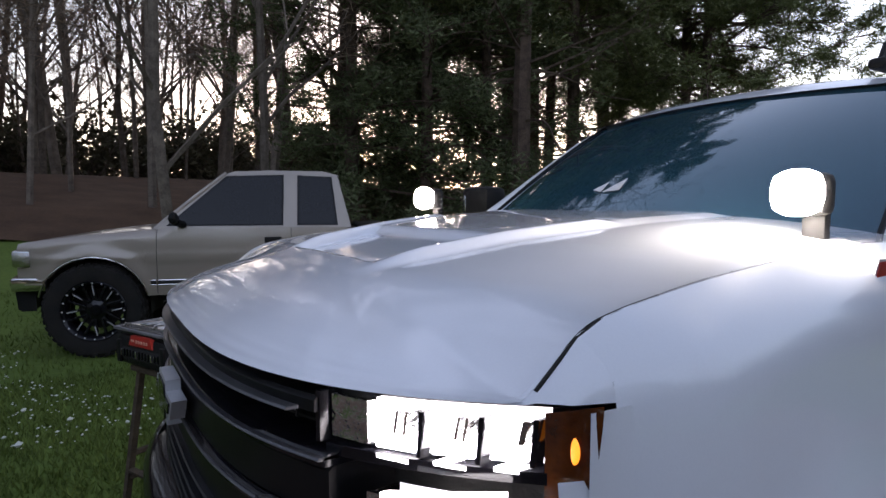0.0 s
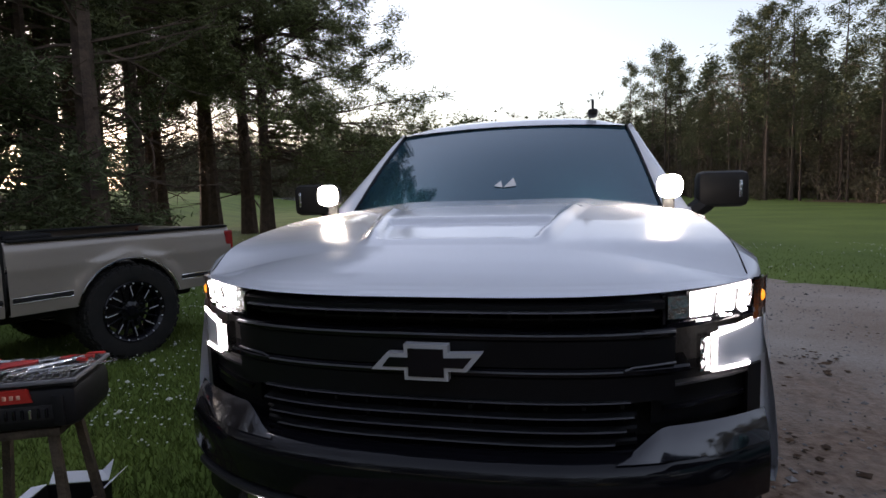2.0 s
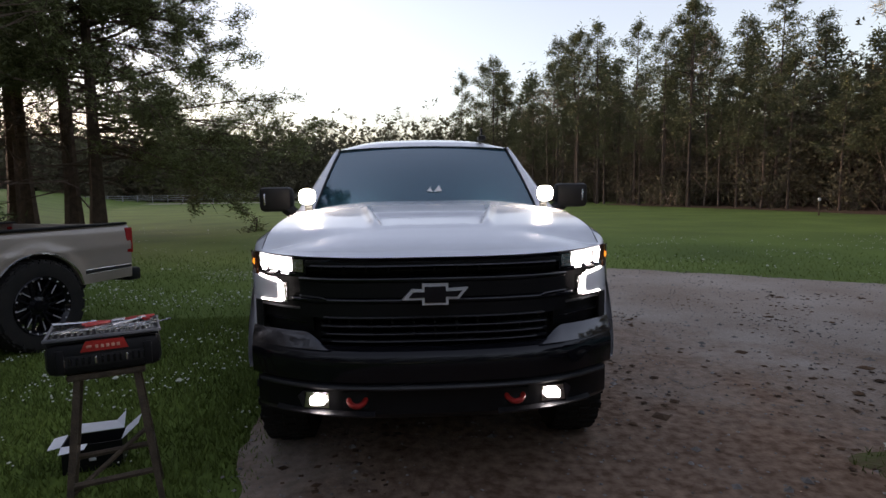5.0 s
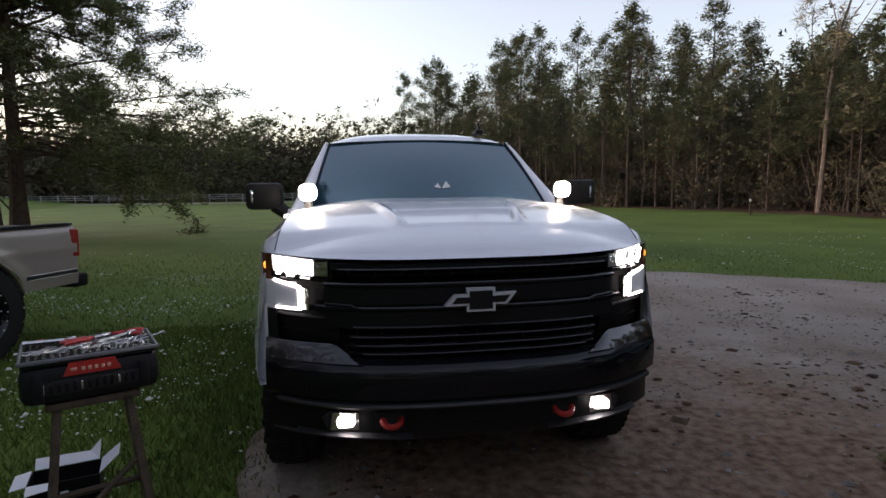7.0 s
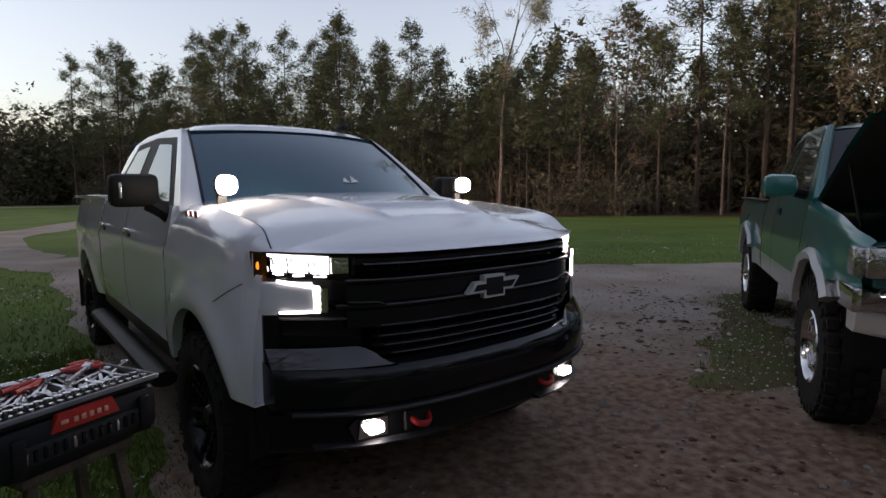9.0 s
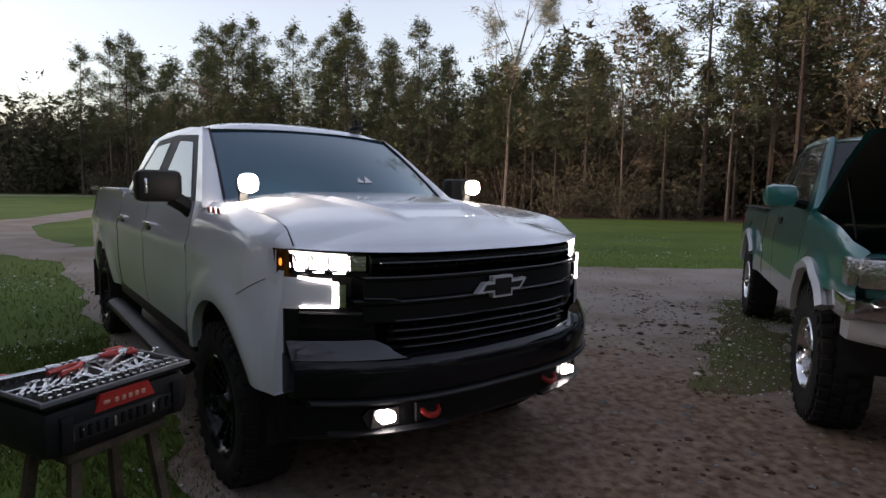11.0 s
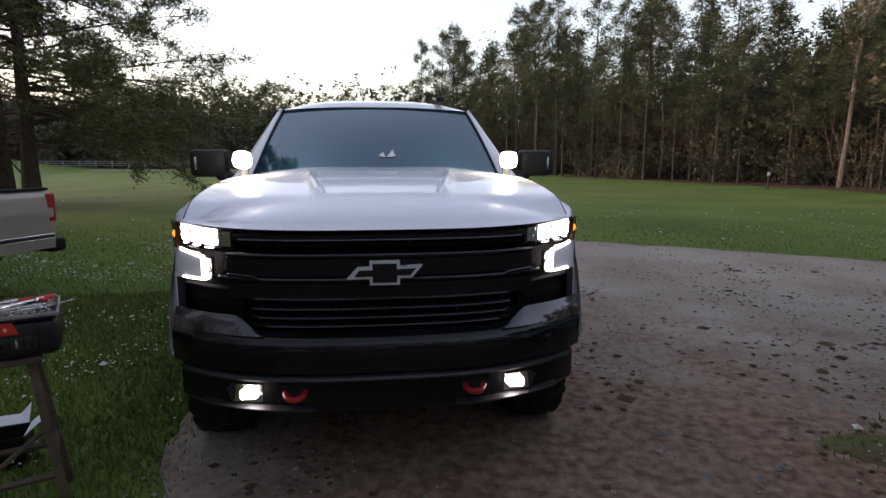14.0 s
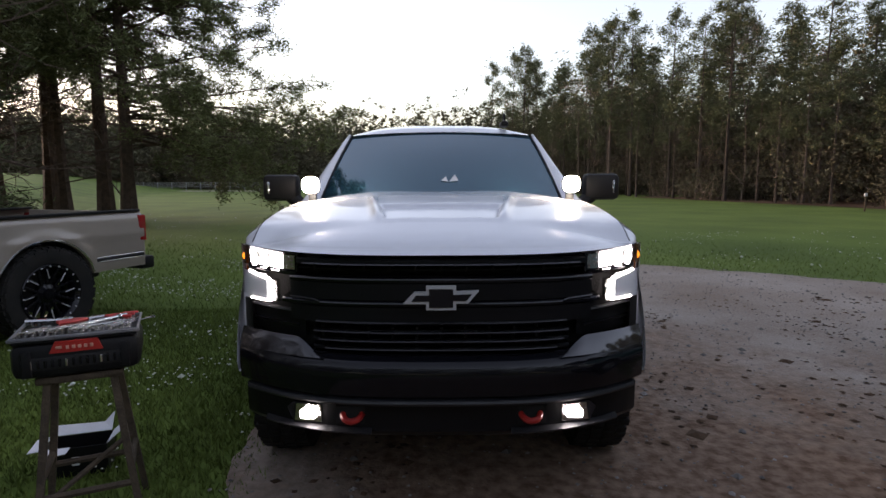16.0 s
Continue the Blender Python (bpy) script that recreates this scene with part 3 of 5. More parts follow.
bushes = [brush(81, 1.3, 2.6, M["brush"], 24, 5, 0.27, 0.42), brush(82, 1.6, 3.6, M["brush"], 24, 5, 0.29, 0.45)]
edge_bushes = [brush(83, 1.3, 2.4, M["brush"], 24, 9, 0.16, 0.42), brush(89, 1.6, 3.4, M["brush"], 24, 9, 0.17, 0.45)]
for k in range(60):
    a, d = radians(rng.uniform(-122, -66)), rng.uniform(36, 62)
    if k < 2:
        settle(bushes[k], 1.4 + d * math.sin(a), d * math.cos(a), 0.4, 1.1)
    else:
        stand(bushes[k % 2], 1.4 + d * math.sin(a), d * math.cos(a), rng.uniform(0, 6.28), rng.uniform(0.8, 1.5))
used = 0
while used < 105:
    x, y = rng.uniform(5, 62), rng.uniform(-22, 95)
    if not inside(x, y, WOODS):
        continue
    g = edge_gap(x, y)
    if g > 28 or rng.uniform() > math.exp(-g / 10):
        continue
    if used < 2:
        settle(edge_bushes[used], x, y, 0, 1)
    else:
        stand(edge_bushes[used % 2], x, y, rng.uniform(0, 6.28), rng.uniform(0.6, 1.1) + 0.11 * g)
    used += 1
far_trees = [brush(84 + i, 2.4, 11 + i, M["brush"], 30, 6, 0.62, 0.9, "hardwood_tree", "hazy brown hardwood of the far wood, also the unseen rear row", "tree") for i in range(2)]
for k in range(84):
    x = -95 + 112 * (k + rng.uniform(0, 1)) / 84
    y = 92 + rng.uniform(0, 24) - 0.12 * x
    if k < 2:
        settle(far_trees[k], x, y, 0, 1)
    else:
        stand(far_trees[k % 2], x, y, rng.uniform(0, 6.28), rng.uniform(0.95, 1.3))
    if k % 3 == 0:
        stand(wood_pines[k % 3], x + 1.5, y + 3, rng.uniform(0, 6.28), rng.uniform(0.75, 1.0))
    elif k % 3 == 1:
        stand(bare[k % 4], x + 1.5, y + 2, rng.uniform(0, 6.28), rng.uniform(0.6, 0.85))
    stand(bushes[k % 2], x + 0.7, y - 4, rng.uniform(0, 6.28), rng.uniform(1.4, 2.2))
# unseen row added behind the camera to darken reflections and light from there
for k in range(26):
    stand(far_trees[k % 2], -60 + 4.7 * k + rng.uniform(-1, 1), -21 - rng.uniform(0, 8), rng.uniform(0, 6.28), rng.uniform(1.0, 1.3))
thicket = brush(88, 2.4, 10, M["brush"], 26, 9, 0.36, 1.0, "hardwood_tree", "brown-grey young hardwood among the pines", "tree")
filled = 0
while filled < 74:
    x, y = rng.uniform(8, 62), rng.uniform(-20, 90)
    if inside(x, y, WOODS) and 6 < edge_gap(x, y) < 24:
        if filled:
            stand(thicket, x, y, rng.uniform(0, 6.28), rng.uniform(0.8, 1.05) * (1.3 if x > 28 else 1.0))
        else:
            settle(thicket, x, y, 0.0, 0.9)
        filled += 1
for k in range(14):
    stand(thicket, 36 + rng.uniform(0, 16), -10 + 1.8 * k, rng.uniform(0, 6.28), rng.uniform(1.3, 1.6))


# ---- trucks: shared pieces ----
def wheel(parent, x, y, r, width, rim_r, style, side, tread=0.02, rough_tread=False):
    """A tyre with tread blocks round a spoked rim; side is +1 or -1, the way it faces."""
    w = thing("wheel", Matrix.Translation((x, y, r)), "", "")
    del_keys = [k for k in ("label", "category") if k in w]
    for k in del_keys:
        del w[k]
    w.parent = parent
    h = width / 2
    bm = bmesh.new()
    lathe(bm, [(rim_r, -h * 0.8), (rim_r + 0.02, -h * 0.95), ((rim_r + r) / 2, -h * 1.04), (r - 0.035, -h), (r - 0.008, -h * 0.8), (r, -h * 0.4), (r, h * 0.4), (r - 0.008, h * 0.8), (r - 0.035, h),
               ((rim_r + r) / 2, h * 1.04), (rim_r + 0.02, h * 0.95), (rim_r, h * 0.8)], 48)
    n = 30 if rough_tread else 44
    for i in range(n):
        a = 2 * math.pi * i / n
        for k, off in ((-0.72, 0.0), (-0.24, 0.5), (0.24, 0.0), (0.72, 0.5)):
            rot = Matrix.Rotation(a + off * 2 * math.pi / n, 4, "X")
            block(bm, (k * h, 0, r - 0.004 + tread * 0.3 - (0.010 if abs(k) > 0.5 else 0)), (h * 0.40, 2 * math.pi * r / n * 0.62, tread), 0, rot)
        if rough_tread or i % 2 == 0:
            rot = Matrix.Rotation(a, 4, "X")
            block(bm, (side * h * 0.98, 0, r - 0.05), (0.018, 0.04, 0.06), 0, rot)
    part("tyre", bm, M["rubber"], w)
    s = side
    face = M["chrome"] if style == "chrome" else M["black_gloss"]
    bm = bmesh.new()
    lathe(bm, [(rim_r, -h * 0.85 * s), (rim_r * 0.93, -h * 0.6 * s), (rim_r * 0.9, h * 0.5 * s), (rim_r * 0.97, h * 0.86 * s), (rim_r + 0.012, h * 0.95 * s), (rim_r + 0.004, h * 1.0 * s), (rim_r * 0.94, h * 0.9 * s), (rim_r * 0.86, h * 0.42 * s)], 48)
    lathe(bm, [(0.001, h * 0.74 * s), (0.045, h * 0.74 * s), (0.055, h * 0.62 * s), (0.10, h * 0.52 * s), (0.105, h * 0.2 * s)], 24)
    part("rim", bm, face, w)
    bm = bmesh.new()
    lathe(bm, [(0.001, -h * 0.1 * s), (rim_r * 0.7, -h * 0.1 * s), (rim_r * 0.7, -h * 0.3 * s)], 24)
    part("brake_disc", bm, M["liner"], w)
    count = {"chrome": 5, "split": 8, "six": 6}[style]
    for i in range(count):
        rot = Matrix.Rotation(2 * math.pi * i / count + 0.2, 4, "X")
        wide = 0.10 if style == "chrome" else 0.05
        for e in (-1, 1) if style != "chrome" else (0,):
            bm = bmesh.new()
            for k in range(4):
                f0, f1 = 0.09 + (rim_r * 0.9 - 0.09) * k / 4, 0.09 + (rim_r * 0.9 - 0.09) * (k + 1) / 4
                fm = (f0 + f1) / 2
                block(bm, (s * h * (0.5 + 0.28 * k / 4), e * (0.018 + 0.10 * fm), fm), (0.03, wide * (0.5 if style != "chrome" else 0.75 + 0.25 * k / 4), (f1 - f0) * 1.05), 0.004, rot)
            part("spoke", bm, face, w)
        if style == "split":
            bm = bmesh.new()
            block(bm, (s * h * 0.80, 0.034, rim_r * 0.70), (0.008, 0.008, rim_r * 0.34), 0.002, rot)
            part("milled_edge", bm, M["silver"], w, "milled bright edge")
    if style == "split":
        for i in range(20):
            rot = Matrix.Rotation(2 * math.pi * i / 20, 4, "X")
            bm = block(bmesh.new(), (s * h * 0.99, 0, rim_r * 0.97), (0.012, 0.013, 0.013), 0.003, rot)
            part("bolt", bm, M["silver"], w)
    return w


def arch_low(y, low, axles, radius, zc):
    z = low
    for a in axles:
        if abs(y - a) < radius:
            z = max(z, zc + math.sqrt(radius * radius - (y - a) ** 2))
    return z


def side_columns(y0, y1, axles, radius, step=0.05):
    ys = set(np.round(np.arange(y0, y1 + 1e-6, step), 4).tolist()) | {y0, y1}
    for a in axles:
        for k in range(25):
            y = a - radius * math.cos(math.pi * k / 24)
            if y0 <= y <= y1:
                ys.add(round(y, 4))
        ys |= {round(a - radius - 0.001, 4), round(a + radius + 0.001, 4)}
    return sorted(y for y in ys if y0 <= y <= y1)


def side_panel(name, parent, mat, s, y0, y1, axles, radius, zc, low, top, wide, label="", rows=14, lip=0.05):
    """The sheet-metal side of a truck between y0 and y1, with the wheel arches cut up into it and turned in at the lip."""
    bm = bmesh.new()
    grid = []
    for y in side_columns(y0, y1, axles, radius):
        zl = arch_low(y, low(y), axles, radius, zc)
        zt = top(y)
        col = [bm.verts.new((s * (wide(y, zl) - lip), y, zl + 0.004))]
        for j in range(rows + 1):
            z = zl + (zt - zl) * (j / rows)
            col.append(bm.verts.new((s * wide(y, z), y, z)))
        grid.append(col)
    for a, b in zip(grid, grid[1:]):
        for j in range(rows + 1):
            bm.faces.new((a[j], a[j + 1], b[j + 1], b[j]))
    return part(name, bm, mat, parent, label)


def pane(name, parent, mat, s, pts, xf, proud=0.004, thick=0.012, label=""):
    bm = bmesh.new()
    slab(bm, [(s * (xf(z) + proud), y, z) for y, z in pts], thick, (-s, 0, 0))
    return part(name, bm, mat, parent, label, smooth=False)


def seam(parent, s, pts, wide, w=0.007):
    bm = bmesh.new()
    tube(bm, [(s * (wide(y, z) - 0.0015), y, z) for y, z in pts], [w / 2] * len(pts), 5)
    return part("panel_gap", bm, M["liner"], parent)


# ---- the white truck ----
truck = thing("pickup_truck", Matrix(), "white crew-cab pickup with black grille and lit headlights on the gravel", "pickup truck")
W_AXLES, W_ARCH, W_ARCH_Z = (0.97, 4.70), 0.50, 0.45


def w_front(x):
    """How far the nose sweeps back towards the corners."""
    return 0.005 + 0.31 * (abs(x) / 0.93) ** 3.1


def w_wide(y, z):
    w = 1.006 - 0.06 * max(0.0, (z - 1.0) / 0.42) ** 2 - 0.05 * max(0.0, (0.95 - z) / 0.4) ** 2
    if y < 0.62:
        w -= 0.075 * ((0.62 - y) / 0.33) ** 2 * (0.12 + 0.88 * min(1, max(0, (z - 0.7) / 0.4)))
    if y > 5.3:
        w -= 0.05 * ((y - 5.3) / 0.5) ** 2
    for a in W_AXLES:
        r = math.hypot(y - a, z - W_ARCH_Z)
        w += 0.032 * math.exp(-((r - 0.55) / 0.10) ** 2) * (1 if z > 0.5 else 0.4)
    w += 0.014 * math.exp(-((z - 1.17) / 0.05) ** 2) * min(1, max(0, (y - 0.8) / 0.5))
    t = w_top(y)
    if y < 1.5:
        zone = 0.03 + 0.09 * min(1.0, max(0.0, (y - 0.30) / 0.3))
        w += (0.873 - w) * max(0.0, (z - (t - zone)) / zone) ** 2.0
    return w


def w_top(y):
    return smooth_interp(y, [(0.2, 1.255), (0.28, 1.264), (0.31, 1.280), (0.34, 1.318), (0.38, 1.346), (0.45, 1.366), (0.64, 1.394), (0.9, 1.419), (1.2, 1.434), (1.5, 1.430), (3.85, 1.44), (3.9, 1.46), (5.8, 1.475)])


W_LOW = lambda y: 0.655 if y < 0.6 else 0.60
for s in (-1, 1):
    side_panel("fender", truck, M["white"], s, 0.380, 1.52, W_AXLES[:1], W_ARCH, W_ARCH_Z, W_LOW, w_top, w_wide)
    side_panel("fender_edge", truck, M["white"], s, 0.300, 0.380, W_AXLES[:1], W_ARCH, W_ARCH_Z, W_LOW, lambda y: 1.178, w_wide)
    side_panel("fender_tip", truck, M["white"], s, 0.275, 0.380, (), W_ARCH, W_ARCH_Z, lambda y: 1.268, w_top, w_wide, rows=5, lip=0.02)
    side_panel("front_door", truck, M["white"], s, 1.526, 2.72, (), W_ARCH, W_ARCH_Z, W_LOW, w_top, w_wide, rows=16)
    side_panel("rear_door", truck, M["white"], s, 2.726, 3.80, (), W_ARCH, W_ARCH_Z, W_LOW, w_top, w_wide, rows=16)
    side_panel("bed_side", truck, M["white"], s, 3.84, 5.78, W_AXLES[1:], W_ARCH, W_ARCH_Z, W_LOW, w_top, w_wide)


def w_hood_half(y):
    return 0.869 + 0.010 * max(0.0, (0.40 - y) / 0.1)


def w_hood_z(x, y):
    u = min(1.0, abs(x) / w_hood_half(max(y, 0.296)))
    base = smooth_interp(y - w_front(x) + 0.008, [(0, 1.242), (0.012, 1.258), (0.05, 1.290), (0.14, 1.326), (0.32, 1.376), (0.65, 1.430), (1.0, 1.470), (1.4, 1.500)])
    z = base + (w_top(max(y, 0.28)) - base) * u ** 3.4
    # raised centre between two ridges, with a ramped panel let into its front
    line = 0.295 + 0.17 * (y - 0.40)
    swell = min(1, max(0, (line + 0.055 - abs(x)) / 0.055)) * min(1, max(0, (y - 0.30) / 0.12))
    inner = min(1, max(0, (line - 0.012 - abs(x)) / 0.022)) * min(1, max(0, (y - 0.36) / 0.03)) * min(1, max(0, (0.66 - y) / 0.03))
    crest = math.exp(-((abs(x) - line - 0.012) / 0.018) ** 2) * min(1, max(0, (y - 0.34) / 0.12)) * min(1, max(0, (0.98 - y) / 0.06))
    return z + 0.013 * swell * (1 - 0.55 * min(1, max(0, (y - 0.75) / 0.5))) - 0.022 * inner + 0.012 * crest


def w_hood(u, v):
    k = u * 2 - 1
    x = k * 0.90
    for _ in range(3):
        y0, y1 = w_front(x) - 0.008, 1.24 + 0.22 * (x / 0.85) ** 2
        y = y0 + (y1 - y0) * (v ** 1.35)
        x = k * w_hood_half(max(y, 0.296))
    return (x, y, w_hood_z(x, y))


bm = sheet(bmesh.new(), w_hood, 220, 120)
part("hood", bm, M["white"], truck, "white hood with raised centre")
# rolled lip under the hood's nose
bm = sheet(bmesh.new(), lambda u, v: ((u * 2 - 1) * 0.893, w_front((u * 2 - 1) * 0.893) - 0.008 + 0.05 * v, w_hood_z((u * 2 - 1) * 0.893, w_front((u * 2 - 1) * 0.893) - 0.008) - 0.004 * v), 60, 2)
part("hood_lip", bm, M["white"], truck)
for s in (-1, 1):
    pts = [(s * (w_hood_half(y) + 0.003), y, w_top(y) - 0.003) for y in span(0.30, 1.46, 30)]
    bm = tube(bmesh.new(), pts, [0.0032] * len(pts), 5)
    part("panel_gap", bm, M["liner"], truck)

# grille
XS = span(-0.63, 0.63, 40)
bm = xsweep(bmesh.new(), span(-0.90, 0.90, 40), lambda x: w_front(x) + 0.11, [(0, 1.245), (0.05, 1.245), (0.05, 0.44), (0, 0.44)])
part("grille_backing", bm, M["liner"], truck)


def grille_bar(z0, z1, y0, y1, xs, mat="black_gloss", name="grille_bar"):
    b = xsweep(bmesh.new(), xs, lambda x: w_front(x), [(y0, z0), (y0, z1 - 0.006), (y0 + 0.008, z1), (y1, z1), (y1, z0)])
    return part(name, b, M[mat], truck)


grille_bar(1.212, 1.236, 0.0, 0.10, XS, "black_satin")
grille_bar(1.185, 1.195, 0.03, 0.10, XS, "black_satin")
grille_bar(1.140, 1.158, -0.012, 0.10, span(-0.66, 0.66, 40))
grille_bar(1.062, 1.139, -0.004, 0.10, span(-0.66, 0.66, 40), "black_satin")
grille_bar(1.040, 1.058, -0.016, 0.10, span(-0.70, 0.70, 40))
grille_bar(0.962, 1.037, -0.006, 0.10, span(-0.66, 0.66, 40), "black_satin")
for z in (0.961, 0.919, 0.880, 0.846):
    grille_bar(z - 0.008, z + 0.008, 0.012, 0.10, span(-0.56, 0.56, 36), "black_satin")
for k in range(11):
    x = -0.55 + 0.11 * k
    bm = block(bmesh.new(), (x, w_front(x) + 0.06, 1.205), (0.012, 0.06, 0.05), 0.002)
    part("grille_rib", bm, M["black_satin"], truck)
    bm = block(bmesh.new(), (x * 0.95, w_front(x) + 0.065, 0.888), (0.012, 0.06, 0.10), 0.002)
    part("grille_rib", bm, M["black_satin"], truck)
# bright upper edges of the grille's bars: sky sheen put in as grey strips
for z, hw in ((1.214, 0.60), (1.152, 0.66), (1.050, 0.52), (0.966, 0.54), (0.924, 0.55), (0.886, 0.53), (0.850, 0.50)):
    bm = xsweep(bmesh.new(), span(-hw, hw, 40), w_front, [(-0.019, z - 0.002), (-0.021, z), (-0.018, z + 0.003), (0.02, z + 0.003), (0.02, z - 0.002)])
    part("grille_edge", bm, M["edge_sheen" if z > 1.0 else "edge_sheen_dim"], truck, "thin grey strip standing in for sheen on a bar edge")
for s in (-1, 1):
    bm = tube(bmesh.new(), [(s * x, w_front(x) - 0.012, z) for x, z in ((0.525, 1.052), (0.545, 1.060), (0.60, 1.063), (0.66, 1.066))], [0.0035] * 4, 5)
    part("grille_edge", bm, M["edge_sheen"], truck)
# emblem: a bright outline of a slanted cross on a dark field
E_OUT = [(-0.158, 1.056), (-0.112, 1.104), (-0.062, 1.104), (-0.062, 1.130), (0.062, 1.130), (0.062, 1.106), (0.156, 1.110), (0.112, 1.058), (0.062, 1.058), (0.062, 1.030), (-0.062, 1.030), (-0.062, 1.056)]
bm = slab(bmesh.new(), [(x, -0.040, z) for x, z in E_OUT], 0.03, (0, 1, 0))
emblem = part("emblem", bm, M["silver"], truck, "silver-outlined black emblem", smooth=False)
E_IN = [(-0.125, 1.066), (-0.104, 1.093), (-0.050, 1.093), (-0.050, 1.119), (0.050, 1.119), (0.050, 1.095), (0.128, 1.098), (0.104, 1.069), (0.050, 1.069), (0.050, 1.041), (-0.050, 1.041), (-0.050, 1.067)]
bm = slab(bmesh.new(), [(x, -0.044, z) for x, z in E_IN], 0.01, (0, 1, 0))
part("emblem_field", bm, M["black_gloss"], emblem, smooth=False)


def lamp_strip(s, x0, x1, z0, z1, y_off, depth, mat, name, parent, n=8, skew=0.0, label="", lean=0.0):
    """A piece that follows the nose between x0 and x1."""
    b = bmesh.new()
    rings = []
    for x in span(x0, x1, n):
        y = w_front(x) + y_off
        t = (x - x0) / (x1 - x0)
        zz1 = z1 + skew * t
        zz0 = z0 + skew * t
        rings.append([b.verts.new((s * x, y, zz0)), b.verts.new((s * (x + lean), y, zz1)), b.verts.new((s * (x + lean), y + depth, zz1)), b.verts.new((s * x, y + depth, zz0))])
    for p, q in zip(rings, rings[1:]):
        for k in range(4):
            b.faces.new((p[k], p[(k + 1) % 4], q[(k + 1) % 4], q[k]))
    b.faces.new(rings[0])
    b.faces.new(rings[-1][::-1])
    return part(name, b, M[mat], parent, label)


for s in (-1, 1):
    head = lamp_strip(s, 0.625, 0.930, 1.158, 1.246, 0.035, 0.05, "black_gloss", "headlight", truck, 12, 0.016, "lit headlight in black housing")
    lamp_strip(s, 0.626, 0.634, 1.168, 1.244, 0.006, 0.04, "black_gloss", "bezel", head, 2)
    lamp_strip(s, 0.642, 0.700, 1.178, 1.240, 0.018, 0.03, "reflector", "reflector_cup", head, 4)
    # bowl glows by itself, in place of lamplight filling the gaps
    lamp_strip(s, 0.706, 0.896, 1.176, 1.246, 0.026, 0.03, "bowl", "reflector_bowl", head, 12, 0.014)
    for k, (a, b2) in enumerate(((0.716, 0.766), (0.788, 0.832), (0.852, 0.884))):
        z0, z1 = 1.180 + 0.005 * k, 1.240 + 0.004 * k
        unit = lamp_strip(s, a, b2, z0, z0 + 0.022, 0.014, 0.03, "headlamp", "lamp_unit", head, 4, 0.002, "bright white lit lamp unit", 0.004)
        lamp_strip(s, a - 0.004, a + 0.018, z0 + 0.020, z1 - 0.004, 0.016, 0.03, "headlamp", "lamp_wing", head, 2, 0.0, "", 0.014)
        for j in range(2):
            xr = a + 0.026 + j * (b2 - a - 0.026) / 2
            lamp_strip(s, xr, xr + 0.0035, z0 + 0.024, z1, 0.010, 0.03, "reflector", "lamp_rib", head, 1, 0.0, "", 0.010)
        lamp_strip(s, b2 + 0.004, b2 + 0.009, z0 - 0.004, z1 + 0.002, 0.012, 0.03, "black_gloss", "lamp_divider", head, 2, 0.0, "", 0.008)
        lamp_strip(s, a + 0.004, b2 - 0.004, 1.166 + 0.005 * k, 1.172 + 0.005 * k, 0.010, 0.03, "daylamp", "lit_strip", head, 4)
    def marker(u, v, x0=0.902, x1=0.952):
        zt = 1.258 + 0.014 * u
        zl = 1.120 - 0.004 * u + 0.09 * max(0.0, u - 0.55)
        x = x0 + (x1 - 0.008 * (1 - v) - x0) * u
        return (s * x, w_front(min(x, 0.95)) + 0.012 - 0.006 * math.sin(math.pi * u), zl + (zt - zl) * v)

    part("side_marker", sheet(bmesh.new(), marker, 8, 8), M["amber"], head, "smoked amber side marker")
    for xm, hz, wx in ((0.927, 0.018, 0.012),):
        bm = bmesh.new()
        bmesh.ops.create_uvsphere(bm, u_segments=12, v_segments=8, radius=1.0, matrix=Matrix.Translation((s * xm, w_front(xm) + 0.010, 1.214)) @ Matrix.Diagonal((wx, 0.004, hz, 1)))
        part("amber_bulb", bm, M["amberlamp"], head)
    # bracket-shaped daytime lamp
    day = lamp_strip(s, 0.758, 0.885, 1.124, 1.136, -0.028, 0.012, "daylamp", "daytime_lamp", truck, 8, 0.026, "bright bracket-shaped daytime lamp")
    lamp_strip(s, 0.760, 0.775, 1.036, 1.130, -0.028, 0.012, "daylamp", "lamp_upright", day, 3)
    lamp_strip(s, 0.758, 0.880, 1.030, 1.038, -0.028, 0.012, "daylamp", "lamp_foot", day, 6, -0.002)
    lamp_strip(s, 0.728, 0.756, 1.030, 1.126, -0.014, 0.05, "reflector", "lamp_lens", day, 3)
    for name, xa, za, zb in (("corner_panel", 0.778, 1.039, 1.170), ("corner_strip", 0.922, 0.660, 1.041), ("corner_edge", 0.944, 1.157, 1.264)):
        def corner(u, v, xa=xa, za=za, zb=zb, name=name):
            z = za + (zb - za) * v
            if name == "corner_panel":
                z = min(z, 1.124 + 0.026 * min(1.0, u / 0.7) + 0.03 * max(0.0, (u - 0.55) / 0.45)) if v > 0.9 else z * 1.0
            e = Vector((w_wide(0.40, z) + 0.001, 0.40, z))
            if name == "corner_strip":
                xa = 0.924 - 0.06 * ((z - 0.66) / 0.389) ** 5
            if u <= 0.7:
                x = xa + (0.945 - xa) * u / 0.7
                return (s * x, w_front(x) + 0.004 - (0.026 * (1 - (u / 0.7) ** 4) if name == "corner_panel" else 0.0), z)
            k = (u - 0.7) / 0.3
            a = Vector((0.945, w_front(0.945) + 0.004, z))
            p = a.lerp(e, k)
            return (s * p.x, p.y, p.z)

        part(name, sheet(bmesh.new(), corner, 20, 8), M["white"], truck, "white corner panel")
    lamp_strip(s, 0.640, 0.905, 1.152, 1.168, 0.010, 0.06, "black_gloss", "trim_bar", truck, 10, 0.014)

